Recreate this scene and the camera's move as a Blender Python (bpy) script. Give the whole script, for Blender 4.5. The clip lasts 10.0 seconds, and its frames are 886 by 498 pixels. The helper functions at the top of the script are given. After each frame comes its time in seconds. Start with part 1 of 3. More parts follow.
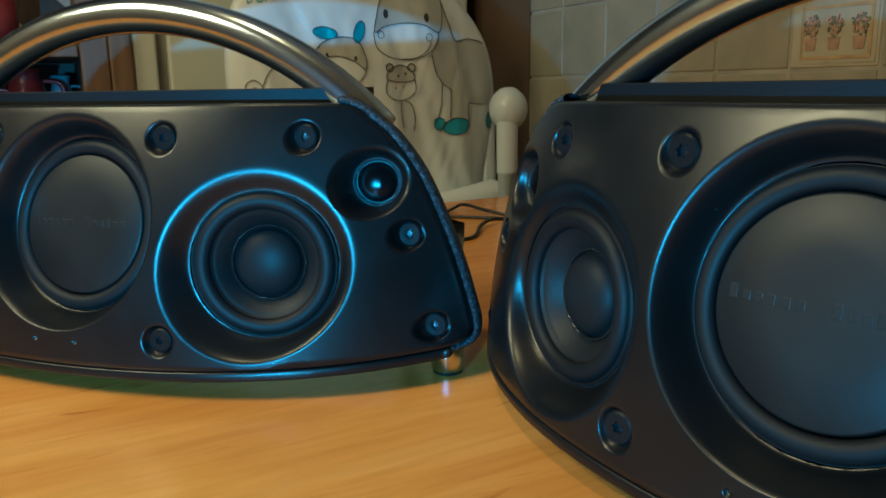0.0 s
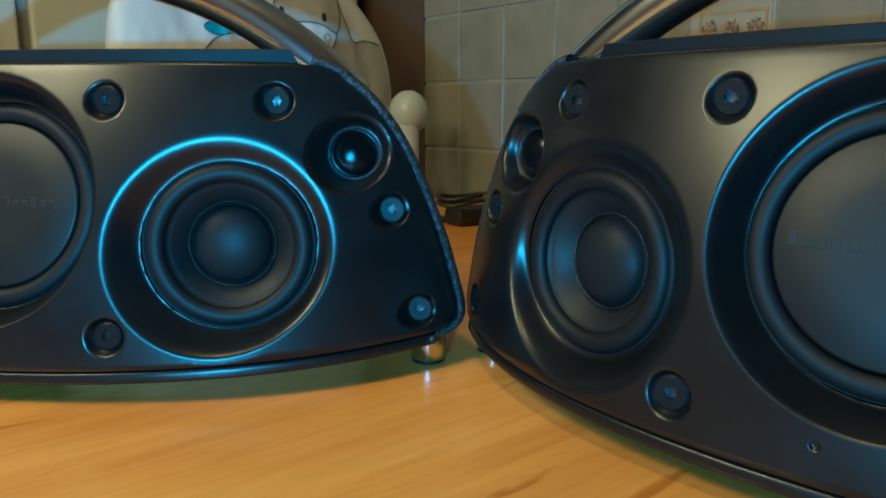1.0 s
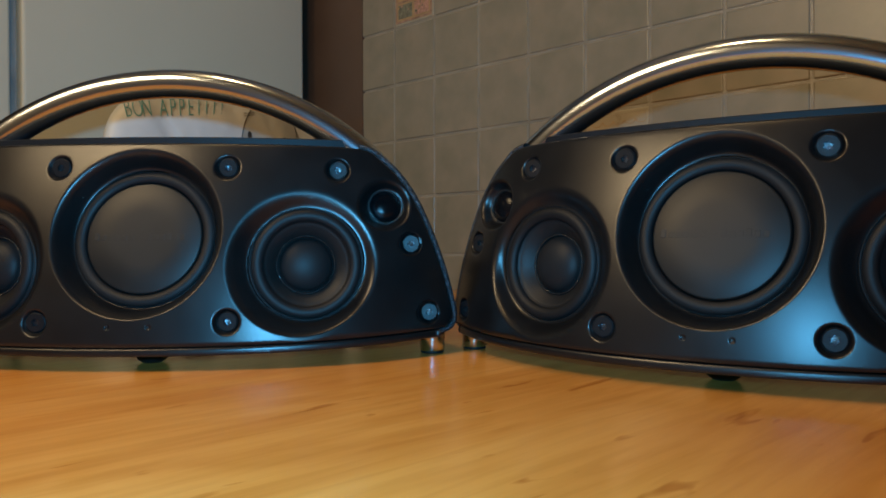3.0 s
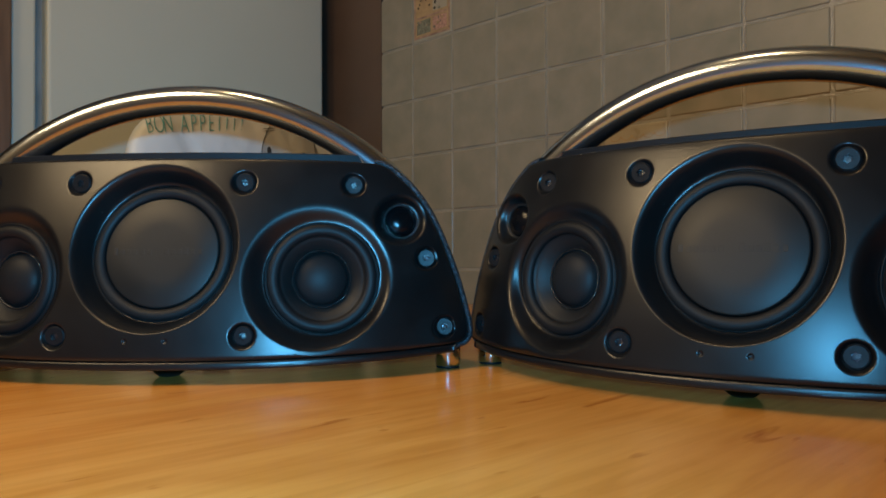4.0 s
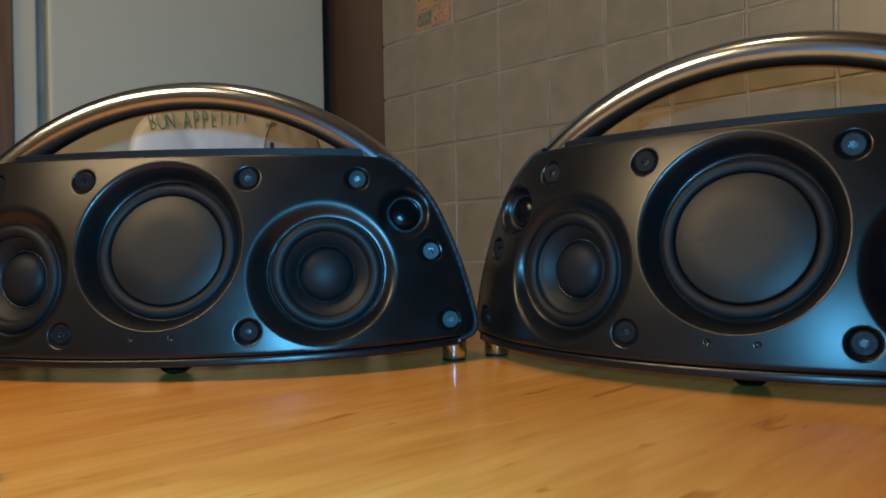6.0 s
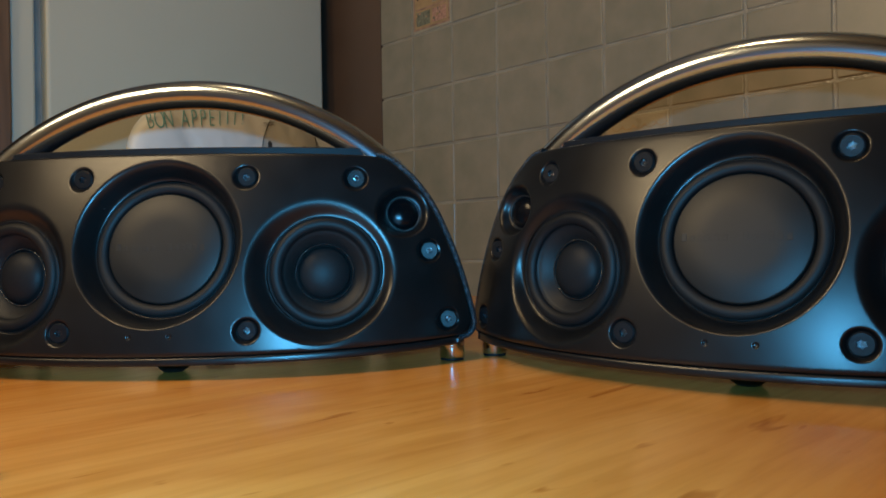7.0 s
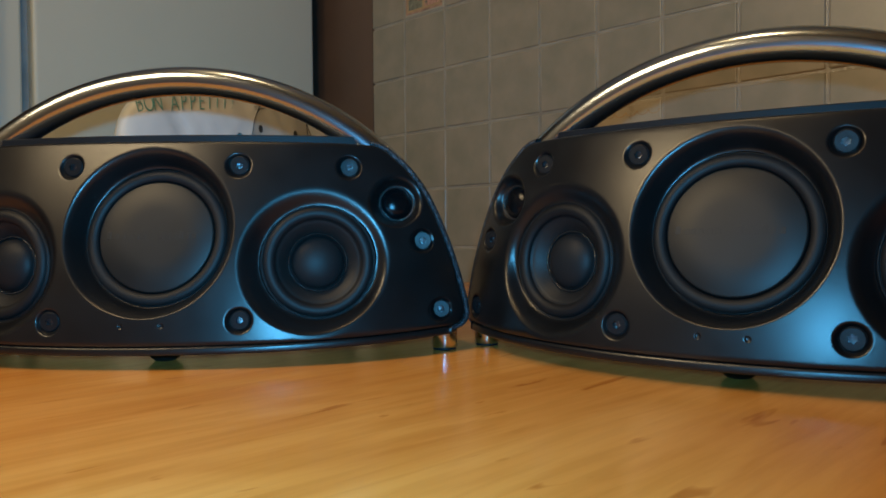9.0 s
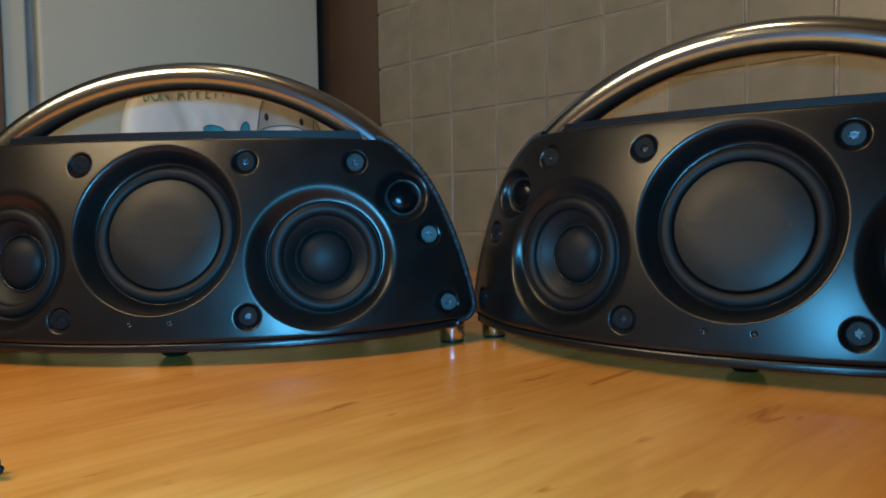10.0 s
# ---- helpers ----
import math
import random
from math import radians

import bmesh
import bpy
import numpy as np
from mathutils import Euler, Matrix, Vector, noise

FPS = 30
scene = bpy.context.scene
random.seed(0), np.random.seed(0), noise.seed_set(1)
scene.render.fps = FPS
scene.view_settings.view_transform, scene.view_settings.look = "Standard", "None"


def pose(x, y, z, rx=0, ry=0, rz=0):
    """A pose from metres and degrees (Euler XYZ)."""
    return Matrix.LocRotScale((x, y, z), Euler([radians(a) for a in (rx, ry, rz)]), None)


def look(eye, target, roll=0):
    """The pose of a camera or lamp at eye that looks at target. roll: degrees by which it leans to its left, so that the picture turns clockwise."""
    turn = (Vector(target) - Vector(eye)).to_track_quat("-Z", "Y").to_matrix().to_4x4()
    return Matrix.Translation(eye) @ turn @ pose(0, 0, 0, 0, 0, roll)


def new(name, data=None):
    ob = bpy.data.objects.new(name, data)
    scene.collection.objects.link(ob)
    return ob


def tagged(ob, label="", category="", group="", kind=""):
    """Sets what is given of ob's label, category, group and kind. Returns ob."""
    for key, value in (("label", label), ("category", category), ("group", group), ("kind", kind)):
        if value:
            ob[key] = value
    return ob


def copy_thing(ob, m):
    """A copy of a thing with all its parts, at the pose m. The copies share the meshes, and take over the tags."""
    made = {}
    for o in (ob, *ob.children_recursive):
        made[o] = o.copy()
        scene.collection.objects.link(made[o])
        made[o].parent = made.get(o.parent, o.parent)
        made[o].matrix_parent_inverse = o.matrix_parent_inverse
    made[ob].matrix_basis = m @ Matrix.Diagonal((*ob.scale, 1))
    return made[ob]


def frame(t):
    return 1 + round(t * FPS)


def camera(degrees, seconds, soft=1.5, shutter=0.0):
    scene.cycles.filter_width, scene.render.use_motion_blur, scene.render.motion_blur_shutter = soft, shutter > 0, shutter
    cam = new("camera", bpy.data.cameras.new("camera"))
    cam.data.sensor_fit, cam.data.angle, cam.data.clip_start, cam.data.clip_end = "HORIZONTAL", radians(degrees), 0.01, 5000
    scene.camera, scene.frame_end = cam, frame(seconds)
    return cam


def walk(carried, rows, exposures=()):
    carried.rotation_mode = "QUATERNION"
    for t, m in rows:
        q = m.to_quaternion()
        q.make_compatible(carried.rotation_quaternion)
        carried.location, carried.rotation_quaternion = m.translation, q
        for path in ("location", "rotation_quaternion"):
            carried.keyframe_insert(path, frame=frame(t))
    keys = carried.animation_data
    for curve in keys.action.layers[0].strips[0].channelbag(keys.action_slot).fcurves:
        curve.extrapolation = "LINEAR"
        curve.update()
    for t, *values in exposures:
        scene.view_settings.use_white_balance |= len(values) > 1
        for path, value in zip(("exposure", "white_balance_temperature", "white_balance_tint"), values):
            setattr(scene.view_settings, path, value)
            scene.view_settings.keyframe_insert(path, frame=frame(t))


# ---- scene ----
cam = camera(61.15, 10.0, soft=1.7)
# seconds, x, y, z, yaw, pitch, roll
ROWS = [
    (0.0, 0.0000, 0.0000, 0.1647, -0.25, -12.30, 0.87),
    (0.3, -0.0109, 0.0122, 0.1608, -3.08, -10.08, 0.64),
    (0.5, -0.0286, 0.0217, 0.1540, -6.06, -8.92, 1.61),
    (0.7, -0.0490, 0.0295, 0.1471, -8.91, -9.75, 0.82),
    (1.0, -0.0628, 0.0313, 0.1363, -10.76, -10.80, 0.11),
    (1.2, -0.0698, 0.0246, 0.1286, -12.05, -7.52, 1.09),
    (1.5, -0.0792, 0.0034, 0.1101, -16.13, -4.41, 2.26),
    (1.7, -0.0970, -0.0249, 0.1025, -16.15, -4.45, 2.32),
    (2.0, -0.1273, -0.0716, 0.0868, -14.40, -1.39, 2.56),
    (2.2, -0.1470, -0.1032, 0.0839, -13.74, -0.61, 1.81),
    (2.5, -0.1658, -0.1346, 0.0837, -15.28, -0.76, 0.49),
    (2.7, -0.1758, -0.1391, 0.0849, -18.79, -0.82, 0.22),
    (3.8, -0.1625, -0.1411, 0.0858, -16.14, 0.45, 0.23),
    (4.0, -0.1700, -0.1404, 0.0855, -16.82, 0.63, 0.23),
    (4.5, -0.1685, -0.1399, 0.0854, -16.37, 0.66, 0.68),
    (5.0, -0.1695, -0.1400, 0.0851, -16.42, 0.39, 1.09),
    (5.5, -0.1695, -0.1394, 0.0855, -16.42, 0.12, 1.18),
    (7.0, -0.1703, -0.1393, 0.0856, -16.66, 0.03, 0.93),
    (7.5, -0.1711, -0.1392, 0.0863, -16.85, -0.08, 0.97),
    (8.0, -0.1707, -0.1390, 0.0864, -16.86, -0.08, 0.98),
    (8.5, -0.1700, -0.1394, 0.0869, -16.86, -0.24, 1.10),
    (9.0, -0.1730, -0.1376, 0.0907, -17.48, -1.26, 0.54),
    (9.5, -0.1721, -0.1352, 0.0931, -17.37, -2.00, 1.07),
    (10.0, -0.1725, -0.1389, 0.0999, -16.92, -2.68, 1.11),
]
walk(cam, [(t, pose(x, y, z, 90 + pitch, roll, yaw)) for t, x, y, z, yaw, pitch, roll in ROWS],
     exposures=((0.0, 0.34, 4850, -20), (0.5, 0.34, 5100, -18), (1.0, 0.40, 4900, -22), (1.5, 0.30, 5350, -12), (2.3, 0.03, 6100, 3), (10.0, -0.02, 5870, 0)))

# ---- light: a dim room, warm lamps above the table, an added warm side fill, the cold torch of the phone that films ----
from mathutils import geometry

ROOM = 27.08                                   # the room stands turned by this much
ROOM_POSE = pose(0, 0, 0, 0, 0, ROOM)
world = bpy.data.worlds.new("world")
world.use_nodes = True
world.node_tree.nodes["Background"].inputs[0].default_value = (0.9, 0.6, 0.35, 1)
world.node_tree.nodes["Background"].inputs[1].default_value = 0.005
scene.world = world

ceiling_lamp = bpy.data.lights.new("ceiling_lamp", "AREA")
ceiling_lamp.shape, ceiling_lamp.size = "DISK", 0.16
ceiling_lamp.energy, ceiling_lamp.color = 5.6, (1.0, 0.62, 0.28)
new("ceiling_lamp", ceiling_lamp).matrix_world = look((-0.42, 0.12, 1.62), (-0.25, 0.2, 0.0))

# added warm fill, no such lamp seen; gives the speaker fronts their glow
warm_side_fill = bpy.data.lights.new("warm_side_fill", "AREA")
warm_side_fill.shape, warm_side_fill.size = "DISK", 0.5
warm_side_fill.energy, warm_side_fill.color = 7.0, (1.0, 0.67, 0.36)
new("warm_side_fill", warm_side_fill).matrix_world = look((-1.27, 0.08, 1.10), (-0.15, 0.38, 0.1))

pendant = bpy.data.lights.new("pendant_lamp", "AREA")
pendant.shape, pendant.size = "DISK", 0.22
pendant.energy, pendant.color = 2.75, (1.0, 0.67, 0.36)
new("pendant_lamp", pendant).matrix_world = look((-0.57, 0.14, 0.61), (-0.14, 0.36, 0.08))

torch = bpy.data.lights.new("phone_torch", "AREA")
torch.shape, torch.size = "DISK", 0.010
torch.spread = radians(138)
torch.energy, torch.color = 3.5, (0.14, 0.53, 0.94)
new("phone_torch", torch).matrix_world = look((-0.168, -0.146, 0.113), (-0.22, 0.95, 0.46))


# ---- materials ----
def mat(name, col, rough=0.5, metal=0.0, var=0.2, vscale=15.0, bump=0.05, bscale=300.0, stretch=(1, 1, 1), rvar=0.08, coat=0.0, col2=None, spec=0.5):
    """A surface with slow colour drift, uneven gloss and a fine grain."""
    m = bpy.data.materials.new(name)
    m.use_nodes = True
    n, l = m.node_tree.nodes, m.node_tree.links
    b = n["Principled BSDF"]
    tc, mp = n.new("ShaderNodeTexCoord"), n.new("ShaderNodeMapping")
    mp.inputs["Scale"].default_value = stretch
    l.new(tc.outputs["Object"], mp.inputs["Vector"])
    info, away = n.new("ShaderNodeObjectInfo"), n.new("ShaderNodeVectorMath")
    away.operation = "SCALE"
    away.inputs[0].default_value = (7.3, 3.1, 5.7)
    l.new(info.outputs["Random"], away.inputs["Scale"])
    l.new(away.outputs["Vector"], mp.inputs["Location"])
    slow, fine = n.new("ShaderNodeTexNoise"), n.new("ShaderNodeTexNoise")
    slow.inputs["Scale"].default_value, slow.inputs["Detail"].default_value = vscale, 5
    fine.inputs["Scale"].default_value, fine.inputs["Detail"].default_value = bscale, 3
    for x in (slow, fine):
        l.new(mp.outputs["Vector"], x.inputs["Vector"])
    ramp = n.new("ShaderNodeValToRGB")
    ramp.color_ramp.elements[0].position, ramp.color_ramp.elements[1].position = 0.3, 0.7
    ramp.color_ramp.elements[0].color = (*[c * (1 - var) for c in col], 1)
    ramp.color_ramp.elements[1].color = (*(col2 or [min(1, c * (1 + var)) for c in col]), 1)
    l.new(slow.outputs["Fac"], ramp.inputs["Fac"])
    l.new(ramp.outputs["Color"], b.inputs["Base Color"])
    mr = n.new("ShaderNodeMapRange")
    mr.inputs["To Min"].default_value, mr.inputs["To Max"].default_value = max(0.02, rough - rvar), min(1, rough + rvar)
    l.new(slow.outputs["Fac"], mr.inputs["Value"])
    l.new(mr.outputs["Result"], b.inputs["Roughness"])
    bp = n.new("ShaderNodeBump")
    bp.inputs["Strength"].default_value, bp.inputs["Distance"].default_value = bump, 0.001
    l.new(fine.outputs["Fac"], bp.inputs["Height"])
    l.new(bp.outputs["Normal"], b.inputs["Normal"])
    b.inputs["Metallic"].default_value = metal
    b.inputs["Coat Weight"].default_value = coat
    b.inputs["Coat Roughness"].default_value = 0.15
    b.inputs["Specular IOR Level"].default_value = spec
    return m


def wood_table():
    m = mat("table_laminate", (0.5, 0.25, 0.085), 0.19, bump=0.02, bscale=60, stretch=(1, 8, 1))
    n, l = m.node_tree.nodes, m.node_tree.links
    b = n["Principled BSDF"]
    tc = n.new("ShaderNodeTexCoord")
    bands = []
    for scale, detail, stretch, warp in ((3.2, 4, (1.0, 4.5, 1), 1.6), (14.0, 3, (1.0, 11.0, 1), 0.5), (11.0, 2, (1.3, 6.5, 1), 0.9)):
        mp, nz = n.new("ShaderNodeMapping"), n.new("ShaderNodeTexNoise")
        mp.inputs["Scale"].default_value, mp.inputs["Rotation"].default_value = stretch, (0, 0, radians(3))
        nz.inputs["Scale"].default_value, nz.inputs["Detail"].default_value, nz.inputs["Distortion"].default_value = scale, detail, warp
        l.new(tc.outputs["Object"], mp.inputs["Vector"])
        l.new(mp.outputs["Vector"], nz.inputs["Vector"])
        bands.append(nz)
    r1, r2, r3 = (n.new("ShaderNodeValToRGB") for _ in range(3))
    for r, stops in ((r1, ((0.30, (0.58, 0.220, 0.036)), (0.50, (0.66, 0.275, 0.050)), (0.68, (0.71, 0.32, 0.068)))),
                     (r2, ((0.35, (0.89, 0.86, 0.80)), (0.6, (1, 1, 1)))),
                     (r3, ((0.26, (0.66, 0.52, 0.38)), (0.33, (1, 1, 1))))):
        for i, (pos, c) in enumerate(stops):
            e = r.color_ramp.elements[i] if i < 2 else r.color_ramp.elements.new(pos)
            e.position, e.color = pos, (*c, 1)
    for nz, r in zip(bands, (r1, r2, r3)):
        l.new(nz.outputs["Fac"], r.inputs["Fac"])
    prev = r1.outputs["Color"]
    for r in (r2, r3):
        mx = n.new("ShaderNodeMix")
        mx.data_type, mx.blend_type = "RGBA", "MULTIPLY"
        mx.inputs[0].default_value = 0.85
        l.new(prev, mx.inputs[6])
        l.new(r.outputs["Color"], mx.inputs[7])
        prev = mx.outputs[2]
    l.new(prev, b.inputs["Base Color"])
    return m


PLASTIC = mat("satin_black_plastic", (0.0045, 0.0045, 0.0048), 0.32, var=0.25, vscale=40, bump=0.05, bscale=1700, rvar=0.04, spec=0.44)
n_, l_ = PLASTIC.node_tree.nodes, PLASTIC.node_tree.links
dust, speck, mixed, where_ = n_.new("ShaderNodeTexVoronoi"), n_.new("ShaderNodeMapRange"), n_.new("ShaderNodeMix"), n_.new("ShaderNodeTexCoord")
dust.inputs["Scale"].default_value, dust.inputs["Randomness"].default_value = 55, 1.0
speck.inputs["From Min"].default_value, speck.inputs["From Max"].default_value = 0.012, 0.024
speck.inputs["To Min"].default_value, speck.inputs["To Max"].default_value = 1.0, 0.0
mixed.data_type = "RGBA"
mixed.inputs[7].default_value = (0.10, 0.10, 0.095, 1)
l_.new(where_.outputs["Object"], dust.inputs["Vector"])
l_.new(dust.outputs["Distance"], speck.inputs["Value"])
l_.new(speck.outputs["Result"], mixed.inputs[0])
l_.new(n_["Color Ramp"].outputs["Color"], mixed.inputs[6])
l_.new(mixed.outputs[2], n_["Principled BSDF"].inputs["Base Color"])
DARK = mat("black_plastic_edge", (0.012, 0.012, 0.013), 0.42, bump=0.15, bscale=1500)
BAR = mat("blue_grey_top_plate", (0.004, 0.0055, 0.008), 0.55, spec=0.22, bump=0.15, bscale=1800)
RUBBER = mat("black_rubber", (0.006, 0.006, 0.0065), 0.55, spec=0.24, bump=0.08, bscale=900)
CONE = mat("pressed_paper_cone", (0.009, 0.0087, 0.0087), 0.5, spec=0.26, bump=0.2, bscale=700)
DISC = mat("matt_radiator_cap", (0.008, 0.0076, 0.0072), 0.46, spec=0.31, bump=0.015, bscale=700, vscale=25, rvar=0.06)
DOME = mat("dome_plastic", (0.010, 0.010, 0.0105), 0.5, bump=0.05, spec=0.16, bscale=800)
SILK = mat("tweeter_silk", (0.003, 0.003, 0.0035), 0.14, spec=0.20, bump=0.1, bscale=1500)
GLUE = mat("glossy_glue_bead", (0.012, 0.012, 0.012), 0.06, bump=0.6, bscale=900)
RING = mat("grey_tweeter_ring", (0.012, 0.012, 0.012), 0.3, bump=0.6, bscale=900)
SCREW = mat("blackened_screw_steel", (0.006, 0.0062, 0.007), 0.40, spec=0.20, bump=0.15, bscale=1200)
HOLE = mat("screw_socket", (0.09, 0.09, 0.095), 0.20, metal=0.9, bump=0.3, bscale=2500)
STEEL = mat("brushed_steel", (0.48, 0.54, 0.62), 0.19, metal=1.0, var=0.04, bump=0.05, bscale=500, stretch=(0.15, 1, 1), rvar=0.03)
FOOT = mat("polished_steel_foot", (0.60, 0.58, 0.55), 0.13, metal=1.0, var=0.05, bump=0.03, rvar=0.04)
CLOTH = mat("dark_blue_grille_cloth", (0.006, 0.007, 0.010), 0.6, var=0.5, vscale=700, bump=1.0, bscale=900, col2=(0.10, 0.11, 0.13))
CLOTH.node_tree.nodes["Color Ramp"].color_ramp.elements[0].position = 0.48
TABLE = wood_table()
EDGE = mat("table_edge_band", (0.48, 0.23, 0.07), 0.45, stretch=(1, 10, 1))
TILE = mat("beige_glazed_tile", (0.242, 0.232, 0.176), 0.34, var=0.10, vscale=24, bump=0.06, bscale=60, rvar=0.1, col2=(0.285, 0.252, 0.193))
GROUT = mat("grey_grout", (0.285, 0.268, 0.225), 0.22, bump=0.9, bscale=260)
DECOR = mat("cream_decor_tile", (0.36, 0.325, 0.245), 0.3, var=0.1, vscale=30, bump=0.15, bscale=80)
OCHRE = mat("ochre_print", (0.38, 0.26, 0.13), 0.35, vscale=60)
BRICKRED = mat("terracotta_print", (0.32, 0.20, 0.14), 0.4, vscale=80, var=0.35)
ROSE = mat("rose_print", (0.42, 0.24, 0.18), 0.4, vscale=200, var=0.4)
LEAF = mat("green_print", (0.17, 0.17, 0.12), 0.4, vscale=200, var=0.5)
INK = mat("dark_print", (0.03, 0.03, 0.03), 0.5)
BROWN = mat("brown_wall_panel", (0.105, 0.066, 0.046), 0.5, var=0.15, vscale=6, bump=0.1)
WALLPAINT = mat("cream_wall_paint", (0.55, 0.50, 0.42), 0.8, var=0.06, vscale=4, bump=0.3, bscale=120)
CEILPAINT = mat("ceiling_paint", (0.66, 0.63, 0.58), 0.85, var=0.05, vscale=4, bump=0.3, bscale=120)
FLOORM = mat("dark_floor_tile", (0.22, 0.15, 0.10), 0.4, var=0.2, vscale=5)
WHITEGOODS = mat("grey_white_enamel", (0.57, 0.58, 0.50), 0.38, var=0.03, vscale=3, bump=0.15, bscale=220, rvar=0.04)
SEAL = mat("grey_door_seal", (0.30, 0.30, 0.29), 0.55)
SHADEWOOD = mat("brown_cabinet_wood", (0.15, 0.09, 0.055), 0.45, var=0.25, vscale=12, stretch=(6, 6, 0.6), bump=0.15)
DARKWOOD = mat("dark_shelf_wood", (0.06, 0.032, 0.02), 0.5, var=0.3, vscale=12, stretch=(6, 6, 0.6))
VINYL = mat("white_wipe_clean_vinyl", (0.65, 0.69, 0.71), 0.36, var=0.06, vscale=8, bump=0.12, bscale=40, rvar=0.08)
GREYPRINT = mat("grey_vinyl_print", (0.42, 0.425, 0.40), 0.36, var=0.06, vscale=10, bump=0.2, bscale=40)
TEAL = mat("teal_vinyl_print", (0.05, 0.32, 0.46), 0.36, var=0.08, vscale=20)
LETTERING = mat("teal_lettering", (0.13, 0.38, 0.45), 0.4, var=0.1, vscale=60)
CHAIRPLASTIC = mat("white_moulded_plastic", (0.54, 0.59, 0.63), 0.3, var=0.04, vscale=6, bump=0.05)
CABLE = mat("black_cable_rubber", (0.012, 0.012, 0.012), 0.42, bump=0.1)
MAROON = mat("dark_red_glaze", (0.16, 0.02, 0.02), 0.25, var=0.3, vscale=20)
SKYGLAZE = mat("pale_blue_glaze", (0.25, 0.32, 0.38), 0.25)


# ---- mesh helpers ----
def mesh_of(name, verts, faces, material, smooth=True):
    me = bpy.data.meshes.new(name)
    me.from_pydata([tuple(v) for v in verts], [], faces)
    me.materials.append(material)
    if smooth:
        me.polygons.foreach_set("use_smooth", [True] * len(me.polygons))
    me.update()
    return me


def part(name, bm, material, parent=None, label="", smooth=True, pos=None):
    """Links a bmesh (or a finished mesh) as one object, under a thing or part if given."""
    if isinstance(bm, bpy.types.Mesh):
        me = bm
    else:
        bmesh.ops.recalc_face_normals(bm, faces=bm.faces)
        me = bpy.data.meshes.new(name)
        bm.to_mesh(me)
        bm.free()
        me.materials.append(material)
        me.polygons.foreach_set("use_smooth", [smooth] * len(me.polygons))
    ob = new(name, me)
    if parent is not None:
        ob.parent = parent
    if pos is not None:
        ob.matrix_basis = pos
    if label:
        tagged(ob, label)
    return ob


def block(x0, x1, y0, y1, z0, z1, bevel=0.0, seg=2):
    bm = bmesh.new()
    bmesh.ops.create_cube(bm, size=1, matrix=Matrix.LocRotScale(((x0 + x1) / 2, (y0 + y1) / 2, (z0 + z1) / 2), None, (x1 - x0, y1 - y0, z1 - z0)))
    if bevel:
        bmesh.ops.bevel(bm, geom=bm.edges[:], offset=bevel, segments=seg, profile=0.5, affect="EDGES")
    return bm


def basis(n):
    n = Vector(n).normalized()
    a = Vector((0, 0, 1)) if abs(n.z) < 0.9 else Vector((1, 0, 0))
    e = a.cross(n).normalized()
    return e, n.cross(e), n


def lathe(profile, origin, n, segs=64, close=False):
    """A surface of revolution; profile rows are (radius, height along n)."""
    bm = bmesh.new()
    a, b, n = basis(n)
    origin = Vector(origin)
    rings = []
    for r, h in profile:
        if r < 1e-6:
            rings.append([bm.verts.new(origin + n * h)])
        else:
            rings.append([bm.verts.new(origin + n * h + (a * math.cos(2 * math.pi * k / segs) + b * math.sin(2 * math.pi * k / segs)) * r) for k in range(segs)])
    for p, q in zip(rings, rings[1:]):
        for k in range(segs):
            k2 = (k + 1) % segs
            if len(p) == 1 and len(q) > 1:
                bm.faces.new((p[0], q[k], q[k2]))
            elif len(q) == 1 and len(p) > 1:
                bm.faces.new((p[k], q[0], p[k2]))
            elif len(p) > 1:
                bm.faces.new((p[k], q[k], q[k2], p[k2]))
    return bm


def tube(path, radius, segs=12, cap=True):
    """A round tube along a list of points; radius is a number or one per point."""
    bm = bmesh.new()
    pts = [Vector(q) for q in path]
    rings, up = [], None
    for i, q in enumerate(pts):
        d = (pts[min(i + 1, len(pts) - 1)] - pts[max(i - 1, 0)]).normalized()
        if up is None:
            up = basis(d)[0]
        a = (up - d * up.dot(d)).normalized()
        up = a
        b = d.cross(a)
        r = radius[i] if isinstance(radius, (list, tuple)) else radius
        rings.append([bm.verts.new(q + (a * math.cos(2 * math.pi * k / segs) + b * math.sin(2 * math.pi * k / segs)) * r) for k in range(segs)])
    for p, q in zip(rings, rings[1:]):
        for k in range(segs):
            bm.faces.new((p[k], p[(k + 1) % segs], q[(k + 1) % segs], q[k]))
    if cap:
        bm.faces.new(rings[0][::-1])
        bm.faces.new(rings[-1])
    return bm


def spline(ctrl, steps=8, closed=False):
    """Catmull-Rom through control points of any dimension."""
    c = [Vector(q) for q in ctrl]
    out = []
    n = len(c)
    for i in range(n if closed else n - 1):
        p0, p1, p2, p3 = (c[(i + k) % n] if closed else c[max(0, min(n - 1, i + k))] for k in (-1, 0, 1, 2))
        for s in range(steps):
            t = s / steps
            out.append(0.5 * ((2 * p1) + (p2 - p0) * t + (2 * p0 - 5 * p1 + 4 * p2 - p3) * t * t + (3 * p1 - p0 - 3 * p2 + p3) * t ** 3))
    if not closed:
        out.append(c[-1])
    return out


def thing(name, label, category, m=None, group="", kind=""):
    ob = tagged(new(name), label, category, group, kind)
    if m is not None:
        ob.matrix_basis = m
    return ob


def join_bm(*bms):
    out = bmesh.new()
    for b in bms:
        me = bpy.data.meshes.new("tmp")
        b.to_mesh(me)
        b.free()
        out.from_mesh(me)
        bpy.data.meshes.remove(me)
    return out


